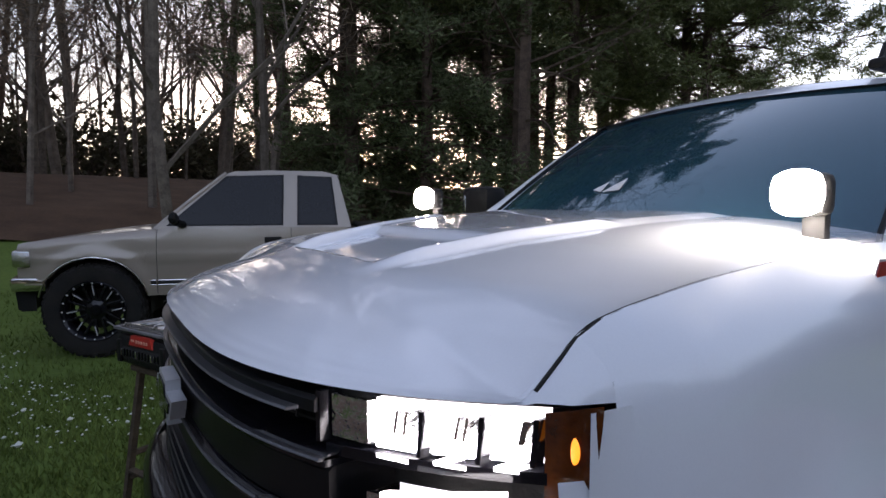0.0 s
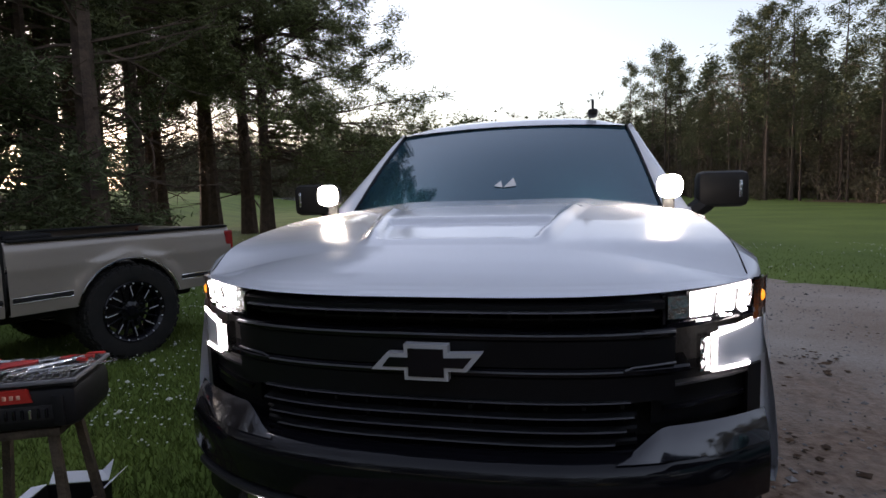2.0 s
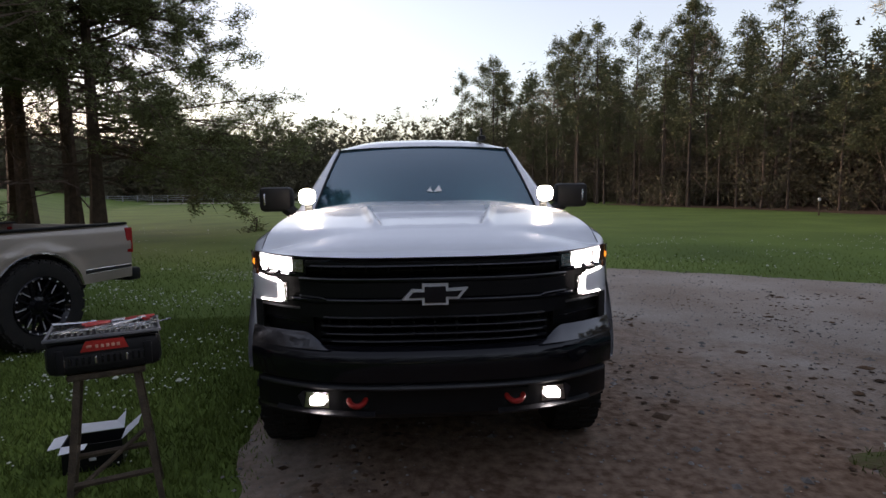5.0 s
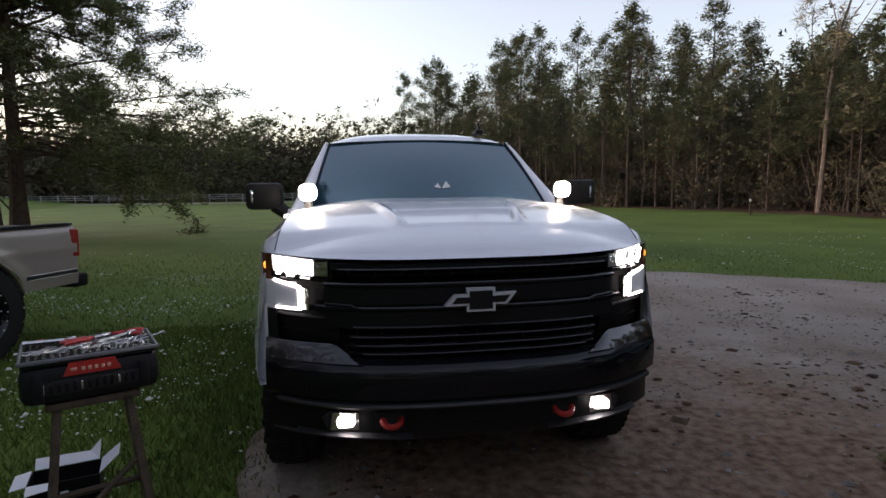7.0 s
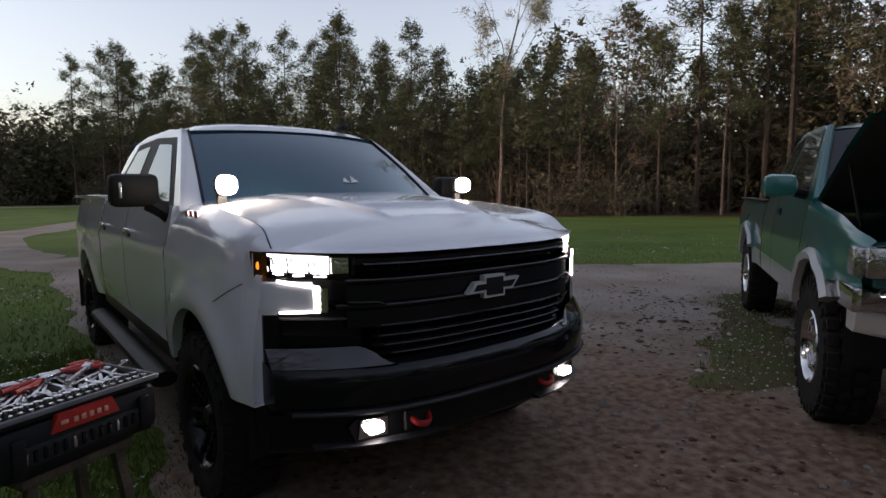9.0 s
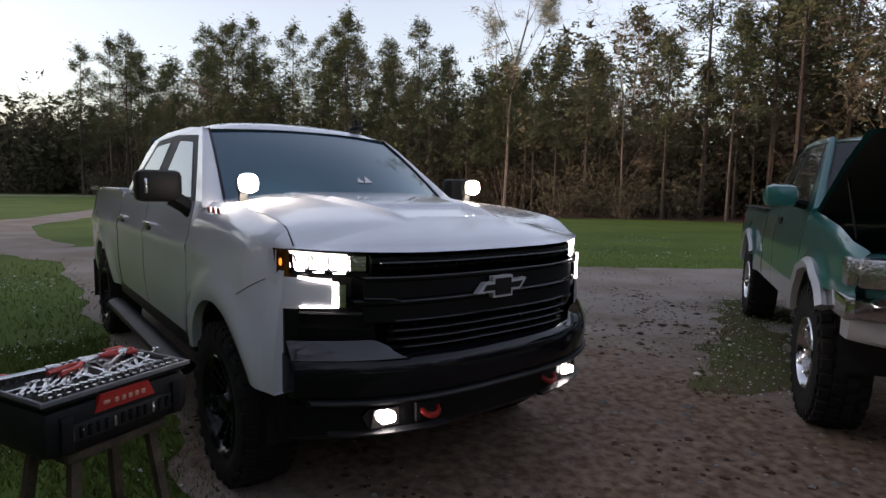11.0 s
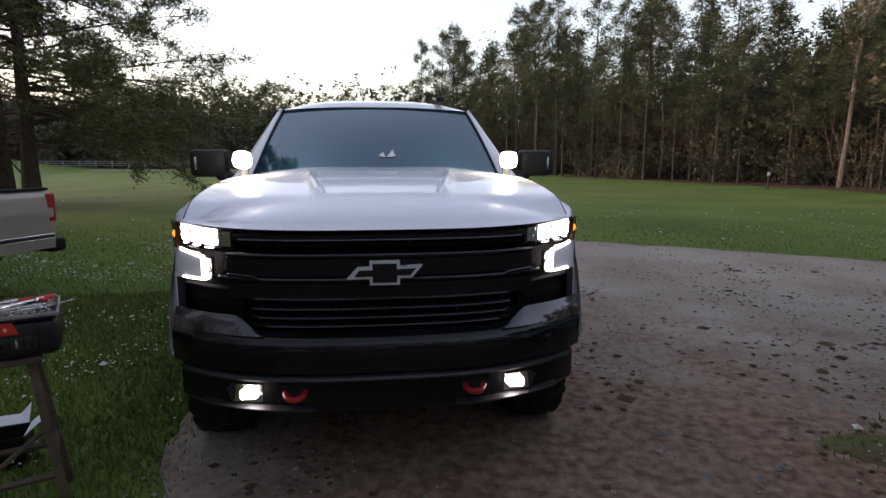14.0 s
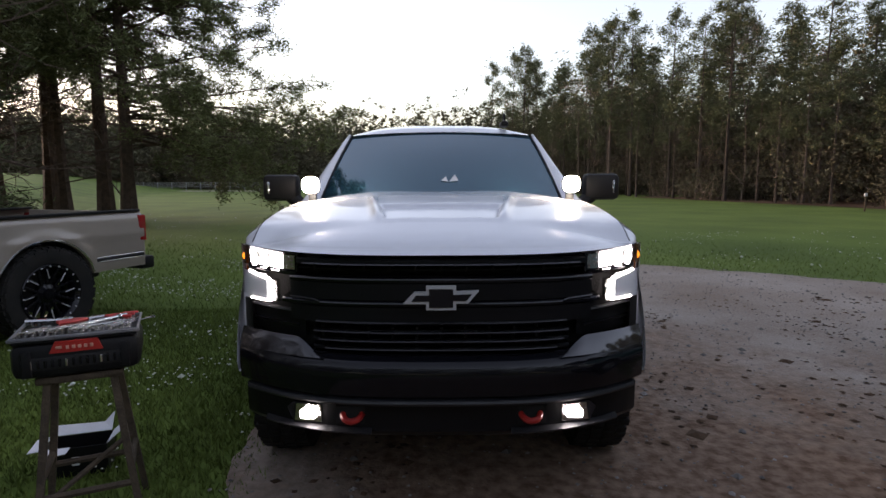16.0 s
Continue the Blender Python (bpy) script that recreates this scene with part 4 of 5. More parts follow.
# bumper: black, with a glossy upper shelf at each corner
BX = span(-0.93, 0.93, 48)
b_front = lambda x: 0.0 + 0.28 * (abs(x) / 0.93) ** 3.0
bm = xsweep(bmesh.new(), BX, b_front, [(-0.055, 0.655), (-0.072, 0.668), (-0.080, 0.740), (-0.077, 0.792), (-0.056, 0.816), (0.0, 0.828), (0.10, 0.83), (0.12, 0.655)])
part("bumper", bm, M["black_gloss"], truck)
bm = xsweep(bmesh.new(), span(-0.88, 0.88, 48), b_front, [(-0.04, 0.620), (-0.078, 0.630), (-0.084, 0.640), (-0.080, 0.650), (-0.06, 0.654), (0.08, 0.654), (0.08, 0.620)])
part("bumper_ledge", bm, M["ledge"], truck, "satin grey-black ledge")
bm = xsweep(bmesh.new(), span(-0.92, 0.92, 48), b_front, [(0.01, 0.470), (-0.010, 0.49), (-0.010, 0.619), (0.10, 0.619), (0.12, 0.46), (0.03, 0.455)])
part("valance", bm, M["black_satin"], truck, "matte black lower valance")
for s in (-1, 1):
    bm = xsweep(bmesh.new(), span(s * 0.30, s * 0.80, 20), b_front, [(-0.010, 0.480), (-0.046, 0.488), (-0.050, 0.496), (-0.010, 0.504)])
    part("valance_lip", bm, M["ledge"], truck)
for s in (-1, 1):
    bm = bmesh.new()
    def shelf(u, v):
        x = 0.50 + 0.432 * u
        front = Vector((s * x, b_front(x) - 0.062, 0.819))
        k = min(1.0, u / 0.32)
        back = Vector((s * x, b_front(x) - 0.05 + 0.048 * k, 0.824 + 0.066 * k * k * (3 - 2 * k)))
        p = front.lerp(back, v)
        p.z += 0.006 * math.sin(math.pi * v) * k
        return p

    sheet(bm, shelf, 24, 4)
    part("bumper_shelf", bm, M["black_lacquer"], truck, "glossy black bumper corner")
    lamp_strip(s, 0.60, 0.925, 0.885, 1.030, 0.03, 0.08, "black_satin", "air_intake", truck, 10, 0.004)
    lamp_strip(s, 0.61, 0.90, 0.994, 1.001, 0.000, 0.05, "edge_sheen", "intake_bar", truck, 8, 0.006)
    lamp_strip(s, 0.63, 0.88, 0.925, 0.935, 0.010, 0.05, "black_gloss", "intake_bar", truck, 8, 0.008)
    lamp_strip(s, 0.88, 0.926, 0.47, 1.02, -0.012, 0.12, "black_satin", "bumper_end", truck, 8)
    # fog lamp
    fog = thing("fog_lamp", Matrix(), "", "")
    for k in [k for k in ("label", "category") if k in fog]:
        del fog[k]
    fog.parent = truck
    yf = b_front(0.585) - 0.025
    bm = slab(bmesh.new(), [(s * 0.518, yf - 0.004, 0.510), (s * 0.518, yf - 0.004, 0.598), (s * 0.655, yf + 0.022, 0.598), (s * 0.685, yf + 0.03, 0.570), (s * 0.655, yf + 0.02, 0.504)], 0.05, (0, 1, 0))
    part("fog_bezel", bm, M["black_gloss"], fog, smooth=False)
    bm = slab(bmesh.new(), [(s * 0.526, yf - 0.008, 0.515), (s * 0.526, yf - 0.008, 0.592), (s * 0.638, yf + 0.014, 0.592), (s * 0.650, yf + 0.016, 0.515)], 0.03, (0, 1, 0))
    part("fog_cup", bm, M["reflector"], fog, smooth=False)
    bm = block(bmesh.new(), (s * 0.582, yf - 0.010, 0.554), (0.072, 0.03, 0.042), 0.012)
    part("fog_bulb", bm, M["foglamp"], fog, "bright lit fog lamp")
    # tow hook
    yh = b_front(0.39) - 0.022
    bm = bmesh.new()
    pts = [(s * 0.385 + 0.041 * math.cos(a), yh + 0.012 - 0.04 * math.sin(a), 0.566 - 0.022 * math.sin(a)) for a in span(-0.2, math.pi + 0.2, 10)]
    tube(bm, pts, [0.014] * len(pts), 8)
    part("tow_hook", bm, M["red"], truck, "red tow hook")
    bm = slab(bmesh.new(), [(s * 0.325, yh + 0.004, 0.52), (s * 0.325, yh + 0.004, 0.60), (s * 0.455, yh + 0.006, 0.60), (s * 0.455, yh + 0.006, 0.52)], 0.03, (0, 1, 0))
    part("hook_recess", bm, M["liner"], truck, smooth=False)

def w_screen(u, v):
    k = u * 2 - 1
    lo = Vector((k * 0.82, 1.20 + 0.24 * k * k, 1.482 - 0.075 * k * k))
    hi = Vector((k * 0.70, 2.02 + 0.11 * k * k, 1.918 - 0.02 * k * k))
    p = lo.lerp(hi, v)
    p.z += 0.02 * math.sin(math.pi * v)
    return p


# cab
def w_glass_x(z):
    return 0.925 - (z - 1.42) * 0.42


for s in (-1, 1):
    bm = slab(bmesh.new(), [(s * w_glass_x(z), y, z) for y, z in [(1.42, 1.40), (2.08, 1.86), (2.22, 1.915), (2.5, 1.94), (3.2, 1.94), (3.55, 1.90), (3.70, 1.80), (3.86, 1.43)]], 0.05, (-s, 0, 0))
    part("cab_side", bm, M["white"], truck, smooth=False)
    pane("window_trim", truck, M["black_plastic"], s, [(1.60, 1.420), (2.18, 1.862), (2.75, 1.898), (3.38, 1.885), (3.65, 1.57), (3.66, 1.420)], w_glass_x, 0.003)
    pane("front_window", truck, M["glass"], s, [(1.72, 1.452), (2.22, 1.815), (2.60, 1.842), (2.60, 1.452)], w_glass_x, 0.007)
    pane("rear_window", truck, M["glass"], s, [(2.90, 1.452), (2.90, 1.845), (3.32, 1.832), (3.54, 1.56), (3.55, 1.452)], w_glass_x, 0.007)
    rim = [(1.42, 1.40), (1.75, 1.63), (2.08, 1.86), (2.22, 1.918)]

    def pillar(u, v):
        i = min(2, int(v * 3))
        (ya, za), (yb, zb) = rim[i], rim[i + 1]
        f = v * 3 - i
        z = za + (zb - za) * f
        b = Vector((s * (w_glass_x(z) + 0.002), ya + (yb - ya) * f, z))
        a = Vector(w_screen(1.0 if s > 0 else 0.0, v * 1.0)) + Vector((-0.012 * s, -0.004, 0.006))
        p = a.lerp(b, u)
        return p + Vector((s * 0.012, -0.012, 0.006)) * math.sin(math.pi * u)

    part("pillar", sheet(bmesh.new(), pillar, 6, 18), M["white"], truck)
    bm = tube(bmesh.new(), [Vector(w_screen(1.0 if s > 0 else 0.0, v)) + Vector((-0.016 * s, -0.006, 0.008)) for v in span(0, 1, 8)], [0.008] * 9, 5)
    part("screen_trim", bm, M["black_satin"], truck)
    seam(truck, s, [(y, 1.128 - 0.42 * (y - 0.42)) for y in span(0.40, 0.64, 8)], lambda y, z: w_wide(y, z) + 0.002, 0.004)
    for y in (1.523, 2.723, 3.82):
        seam(truck, s, [(y, z) for z in span(0.63, 1.41, 10)], w_wide)
    for y in (2.56, 3.60):
        bm = block(bmesh.new(), (s * (w_wide(y, 1.24) + 0.018), y, 1.245), (0.022, 0.20, 0.032), 0.009)
        part("door_handle", bm, M["chrome"], truck, "chrome-topped door handle")
        bm = block(bmesh.new(), (s * (w_wide(y, 1.215) + 0.002), y, 1.215), (0.012, 0.13, 0.034), 0.005)
        part("handle_recess", bm, M["black_satin"], truck)
    bm = tube(bmesh.new(), [(s * 1.03, 1.55, 0.46), (s * 1.03, 3.85, 0.46)], [0.075, 0.075], 10)
    for v in bm.verts:
        v.co.z = 0.46 + (v.co.z - 0.46) * 0.6
    part("running_board", bm, M["black_plastic"], truck)
    bm = block(bmesh.new(), (s * 0.93, 2.7, 0.60), (0.10, 2.4, 0.10), 0.02)
    part("rocker", bm, M["black_plastic"], truck)
    # mirror
    mir = thing("side_mirror", Matrix(), "", "")
    for k in [k for k in ("label", "category") if k in mir]:
        del mir[k]
    mir.parent = truck
    bm = block(bmesh.new(), (s * 1.110, 1.66, 1.515), (0.24, 0.14, 0.180), 0.035)
    part("mirror_shell", bm, M["black_plastic"], mir)
    bm = tube(bmesh.new(), [(s * 0.92, 1.62, 1.36), (s * 0.97, 1.63, 1.40), (s * 1.04, 1.65, 1.45)], [0.055, 0.045, 0.05], 8)
    part("mirror_arm", bm, M["black_plastic"], mir)
    bm = block(bmesh.new(), (s * 1.185, 1.592, 1.515), (0.016, 0.012, 0.085), 0.004)
    part("mirror_signal", bm, M["reflector"], mir)
    bm = block(bmesh.new(), (s * 1.11, 1.730, 1.515), (0.18, 0.006, 0.13), 0.002)
    part("mirror_glass", bm, M["chrome"], mir)
    # badge: slanted bars
    for k in range(3):
        bm = slab(bmesh.new(), [(s * (w_wide(1.2, 1.385) + 0.004), 1.10 + 0.085 * k + dy, 1.358 + dz) for dy, dz in ((0, 0), (0.055, 0), (0.08, 0.05), (0.025, 0.05))], 0.012, (-s, 0, 0))
        part("badge_bar", bm, M["silver"], truck, smooth=False)
        bm = slab(bmesh.new(), [(s * (w_wide(1.2, 1.385) + 0.007), 1.108 + 0.085 * k + dy, 1.363 + dz) for dy, dz in ((0, 0), (0.040, 0), (0.058, 0.040), (0.018, 0.040))], 0.012, (-s, 0, 0))
        part("badge_bar", bm, M["red"], truck, "red badge bar", smooth=False)
    # pod lamp on its bracket
    pod = thing("pod_light", Matrix(), "", "")
    for k in [k for k in ("label", "category") if k in pod]:
        del pod[k]
    pod.parent = truck
    bm = block(bmesh.new(), (s * 0.785, 1.150, 1.535), (0.092, 0.06, 0.092), 0.02)
    part("pod_body", bm, M["black_plastic"], pod)
    bm = bmesh.new()
    block(bm, (s * 0.785, 1.10, 1.538), (0.104, 0.07, 0.098), 0.034)
    part("pod_lens", bm, M["podlamp"], pod, "glaring white lit lens")
    bm = block(bmesh.new(), (s * 0.79, 1.175, 1.465), (0.05, 0.03, 0.09), 0.008)
    part("pod_bracket", bm, M["black_plastic"], pod)
    for a in (0, 1):
        wheel(truck, s * 0.875, W_AXLES[a], 0.415, 0.275, 0.245, "six", s)
        bm = bmesh.new()
        sheet(bm, lambda u, v: (s * (0.55 + 0.40 * v), W_AXLES[a] + 0.52 * math.cos(math.pi * (u * 1.1 - 0.05)), W_ARCH_Z + 0.52 * math.sin(math.pi * (u * 1.1 - 0.05))), 24, 3)
        part("wheel_liner", bm, M["liner"], truck)
    bm = block(bmesh.new(), (s * 0.90, 5.28, 0.50), (0.26, 0.012, 0.40), 0.003)
    part("mud_flap", bm, M["rubber"], truck)


part("windshield", sheet(bmesh.new(), w_screen, 30, 12), M["glass"], truck, "dark tinted windshield")
part("cowl", sheet(bmesh.new(), lambda u, v: ((u * 2 - 1) * 0.86, 1.16 + 0.24 * (u * 2 - 1) ** 2 + 0.10 * v, 1.462 - 0.075 * (u * 2 - 1) ** 2 + 0.02 * v), 24, 2), M["black_plastic"], truck)


def w_roof(u, v):
    k = u * 2 - 1
    y = 2.00 + 0.11 * k * k * (1 - v) + 1.70 * v
    edge = 1 - abs(k) ** 5
    z = 1.920 + 0.078 * edge * min(1.0, v / 0.2) ** 0.55 * min(1.0, (1.02 - v) / 0.3) ** 0.5 - 0.02 * k * k
    return (k * (0.725 - 0.0 * v), y, z)


part("roof", sheet(bmesh.new(), w_roof, 30, 24), M["white"], truck)
part("rear_glass", sheet(bmesh.new(), lambda u, v: ((u * 2 - 1) * (0.86 - 0.14 * v), 3.88 - 0.19 * v, 1.44 + 0.49 * v), 8, 4), M["glass"], truck)
# papers lying on the dash, close under the glass
for pts in ([(0.05, 0.20), (0.11, 0.22), (0.09, 0.34)], [(0.00, 0.22), (0.045, 0.20), (0.03, 0.30)]):
    bm = slab(bmesh.new(), [w_screen((x / 0.8 + 1) / 2, v * 0.7) + Vector((0, -0.004, 0.003)) for x, v in pts], 0.002, (0, 1, 0))
    part("dash_paper", bm, M["pale"], truck, "white paper on the dash", smooth=False)
# antenna fin
bm = slab(bmesh.new(), [(0.488, 2.16, 1.980), (0.488, 2.22, 2.075), (0.488, 2.25, 2.085), (0.488, 2.30, 1.990)], 0.014, (1, 0, 0))
block(bm, (0.495, 2.24, 1.998), (0.060, 0.17, 0.04), 0.016)
part("antenna_fin", bm, M["black_plastic"], truck)
# bed, tailgate and underside
for s in (-1, 1):
    bm = block(bmesh.new(), (s * 0.92, 4.82, 1.47), (0.10, 1.92, 0.03), 0.01)
    part("bed_rail", bm, M["white"], truck)
bm = block(bmesh.new(), (0, 5.76, 1.10), (1.74, 0.07, 0.74), 0.02)
part("tailgate", bm, M["white"], truck)
bm = block(bmesh.new(), (0, 4.82, 1.0), (1.70, 1.88, 0.06), 0.01)
part("bed_floor", bm, M["black_plastic"], truck)
bm = block(bmesh.new(), (0, 3.84, 1.18), (1.80, 0.05, 0.52), 0.01)
part("cab_back", bm, M["white"], truck)
bm = block(bmesh.new(), (0, 5.80, 0.66), (1.9, 0.16, 0.22), 0.03)
part("rear_bumper", bm, M["black_plastic"], truck)
bm = block(bmesh.new(), (0, 2.9, 0.60), (1.30, 5.2, 0.26), 0.04)
part("chassis", bm, M["liner"], truck)
bm = block(bmesh.new(), (0, 0.95, 0.95), (1.35, 1.2, 0.5), 0.04)
part("engine_bay", bm, M["liner"], truck)
for a in W_AXLES:
    bm = tube(bmesh.new(), [(-0.8, a, 0.41), (0.8, a, 0.41)], [0.06, 0.06], 10)
    part("axle", bm, M["liner"], truck)


# ---- a plainer truck, for the two parked beside ----
def plain_truck(m, label, P):
    """P gives the sizes along the truck, from its front bumper at y = 0."""
    t = thing("pickup_truck", m, label, "pickup truck")
    paint, half = M[P["paint"]], P["half"]

    def top(y):
        return smooth_interp(y, P["top"])

    def wide(y, z):
        w = half - 0.045 * max(0.0, (z - P["crease"]) / 0.35) ** 2 - 0.05 * max(0.0, (P["crease"] - 0.2 - z) / 0.35) ** 2
        w += 0.010 * math.exp(-((z - P["crease"]) / 0.03) ** 2)
        for a in P["axles"]:
            r = math.hypot(y - a, z - P["arch_z"])
            w += P["flare"] * math.exp(-((r - P["arch"] - 0.04) / 0.07) ** 2)
        if y < 0.3:
            w -= 0.07 * ((0.3 - y) / 0.3) ** 2
        zone = 0.07
        if y < P["cowl"] + 0.1 or y > P["cab_end"]:
            w -= 0.03 * max(0.0, (z - (top(y) - zone)) / zone) ** 2
        return w

    low = lambda y: P["low"] if y > P["axles"][0] else P["bump_z"] - 0.02
    cuts = [P["nose"], P["door0"], P["door1"], P["cab_end"]]
    end = P["length"]
    for s in (-1, 1):
        side_panel("fender", t, paint, s, cuts[0], cuts[1] - 0.003, P["axles"][:1], P["arch"], P["arch_z"], low, top, wide)
        side_panel("door", t, paint, s, cuts[1] + 0.003, cuts[2] - 0.003, (), 1, 0, low, top, wide)
        side_panel("cab_corner", t, paint, s, cuts[2] + 0.003, cuts[3], (), 1, 0, low, top, wide)
        side_panel("bed_side", t, paint, s, cuts[3] + 0.04, end, P["axles"][1:], P["arch"], P["arch_z"], low, top, wide)
        for y in (cuts[1], cuts[2]):
            seam(t, s, [(y, z) for z in span(P["low"] + 0.02, top(y) - 0.01, 8)], wide)
        bm = block(bmesh.new(), (s * (half - 0.14), cuts[3] + 0.02, 0.95), (0.2, 0.036, 0.6), 0.004)
        part("bed_gap", bm, M["liner"], t)
        # arch trims
        for a in P["axles"]:
            pts = []
            for k in span(math.radians(P.get("trim_from", 8)), math.radians(P.get("trim_to", 172)), 26):
                y, z = a + (P["arch"] + 0.012) * math.cos(k), P["arch_z"] + (P["arch"] + 0.012) * math.sin(k)
                if z > P["low"] and cuts[0] < y < end:
                    pts.append((s * (wide(y, z) + 0.002), y, z))
            bm = tube(bmesh.new(), pts, [P["trim_r"]] * len(pts), 6)
            part("arch_trim", bm, M[P["trim"]], t)
        # side moulding
        for y0, y1 in ((P["axles"][0] + P["arch"] + 0.03, cuts[1] - 0.01), (cuts[1] + 0.01, cuts[2] - 0.01), (cuts[2] + 0.01, cuts[3] - 0.01), (cuts[3] + 0.06, P["axles"][1] - P["arch"] - 0.03), (P["axles"][1] + P["arch"] + 0.03, end - 0.02)):
            if y1 - y0 < 0.05:
                continue
            if P["band"]:
                lo_z, hi_z = P["band"]
                bm = sheet(bmesh.new(), lambda u, v: (s * (wide(y0 + (y1 - y0) * u, lo_z + (hi_z - lo_z) * v) + 0.004), y0 + (y1 - y0) * u, lo_z + (hi_z - lo_z) * v), 8, 6)
                part("lower_band", bm, M["grey_paint"], t, "grey lower band")
            else:
                z = P["moulding"]
                for dz, mat, r in ((0.022, "chrome", 0.007), (0.0, "black_plastic", 0.016), (-0.022, "chrome", 0.006)):
                    bm = tube(bmesh.new(), [(s * (wide(y, z + dz) + 0.001), y, z + dz) for y in span(y0, y1, 6)], [r] * 7, 6)
                    part("moulding", bm, M[mat], t)
        # cab side and glass
        gx = lambda z: half - 0.055 - (z - P["belt"]) * 0.36
        pane("cab_side", t, paint, s, P["cab_outline"], gx, 0.0, 0.05)
        for name, pts in P["windows"]:
            pane("window_trim", t, M["black_satin"], s, [(y + (0.02 if y > sum(q[0] for q in pts) / len(pts) else -0.02), z + (0.015 if z > P["belt"] + 0.2 else -0.012)) for y, z in pts], gx, 0.003)
            pane(name, t, M[P.get("glass", "side_glass")], s, pts, gx, 0.007)
        (ya, za), (yb, zb) = P["screen"]
        bm = tube(bmesh.new(), [(s * (gx(P["belt"]) - 0.03), ya + 0.06, za - 0.02), (s * (gx((za + zb) / 2) - 0.02), (ya + yb) / 2 + 0.06, (za + zb) / 2), (s * (gx(zb) - 0.02), yb + 0.06, zb)], [0.036, 0.030, 0.028], 8)
        part("pillar", bm, paint, t)
        bm = block(bmesh.new(), (s * (wide(P["handle"], P["belt"] - 0.12) + 0.006), P["handle"], P["belt"] - 0.13), (0.02, 0.17, 0.065), 0.008)
        part("door_handle", bm, M["black_plastic"], t, "black door handle")
        bm = block(bmesh.new(), (s * (half + 0.13), ya + 0.28, P["belt"] + 0.10), P["mirror"], 0.06)
        mirror = part("side_mirror", bm, M[P["mirror_paint"]], t)
        bm = tube(bmesh.new(), [(s * (half - 0.06), ya + 0.32, P["belt"] + 0.03), (s * (half + 0.06), ya + 0.29, P["belt"] + 0.06)], [0.04, 0.035], 8)
        part("mirror_arm", bm, M["black_plastic"], mirror)
        for a in P["axles"]:
            wheel(t, s * (half - P["wheel_in"]), a, P["r"], P["tyre_w"], P["rim"], P["style"], s, P["tread"], P["mud"])
            bm = sheet(bmesh.new(), lambda u, v: (s * (0.5 + (half - 0.55) * v), a + (P["arch"] + 0.01) * math.cos(math.pi * (u * 1.1 - 0.05)), P["arch_z"] + (P["arch"] + 0.01) * math.sin(math.pi * (u * 1.1 - 0.05))), 22, 2)
            part("wheel_liner", bm, M["liner"], t)
        bm = block(bmesh.new(), (s * (half - 0.058), end - 0.012, P["tail_z"]), (0.12, 0.10, P["tail_h"]), 0.015)
        part("tail_light", bm, M["red_lens"], t, "red tail light")
        # front lamps
        bm = block(bmesh.new(), (s * (half - 0.22), 0.055, P["lamp_z"]), (0.36, 0.10, 0.17), 0.03)
        lamp = part("headlight", bm, M["reflector"], t, "unlit clear headlight")
        bm = block(bmesh.new(), (s * (half - 0.03), 0.13, P["lamp_z"]), (0.07, 0.13, 0.16), 0.02)
        part("turn_signal", bm, M["reflector"], lamp)
        for k in range(2):
            bm = lathe(bmesh.new(), [(0.001, 0.0), (0.03, 0.004), (0.055, 0.02), (0.06, 0.03)], 16, Matrix.Translation((s * (half - 0.14 - 0.15 * k), 0.008, P["lamp_z"])) @ Matrix.Rotation(radians(90), 4, "Z"))
            part("lamp_bowl", bm, M["chrome"], lamp)
    (ya, za), (yb, zb) = P["screen"]
    part("windshield", sheet(bmesh.new(), lambda u, v: ((u * 2 - 1) * (half - 0.10 - 0.17 * v), ya + (yb - ya) * v + 0.09 * (u * 2 - 1) ** 2, za + (zb - za) * v - 0.03 * (u * 2 - 1) ** 2), 20, 8), M[P.get("glass", "side_glass")], t, "dark windshield")
    rl = P["roof_end"] - yb
    part("roof", sheet(bmesh.new(), lambda u, v: ((u * 2 - 1) * (half - 0.245), yb + 0.09 * (u * 2 - 1) ** 2 * (1 - v) + rl * v, zb + 0.055 * (1 - abs(u * 2 - 1) ** 5) * min(1, v / 0.2) ** 0.6 * min(1, (1.02 - v) / 0.2) ** 0.6 - 0.02 * (u * 2 - 1) ** 2), 24, 20), paint, t)
    part("rear_glass", sheet(bmesh.new(), lambda u, v: ((u * 2 - 1) * (half - 0.10 - 0.14 * v), P["cab_end"] - 0.01 - (P["cab_end"] - P["roof_end"]) * v, P["belt"] + (zb - P["belt"]) * v), 8, 4), M[P.get("glass", "side_glass")], t)

    def hood(u, v):
        k = u * 2 - 1
        y = 0.03 + 0.10 * k * k * (1 - v) + (P["cowl"] - 0.03) * v
        crown = 0.05 * (1 - abs(k) ** 2.6)
        return Vector((k * (half - 0.065), y, top(max(y, P["nose"])) - 0.006 + crown * min(1, 0.3 + v)))

    if P["hood_up"]:
        turn = Matrix.Translation((0, P["cowl"], top(P["cowl"]))) @ Matrix.Rotation(radians(-P["hood_up"]), 4, "X") @ Matrix.Translation((0, -P["cowl"], -top(P["cowl"])))
        part("hood", sheet(bmesh.new(), lambda u, v: turn @ hood(u, v), 24, 16), paint, t, "raised hood")
        part("hood_lining", sheet(bmesh.new(), lambda u, v: turn @ (hood(u * 0.98 + 0.01, v) - Vector((0, 0, 0.03))), 24, 16), M["liner"], t, "black hood lining")
        bm = tube(bmesh.new(), [(-half + 0.14, 0.55, top(0.5) - 0.05), (-half + 0.12, 0.85, top(0.5) + 0.45)], [0.008, 0.008], 6)
        part("hood_strut", bm, M["black_satin"], t)
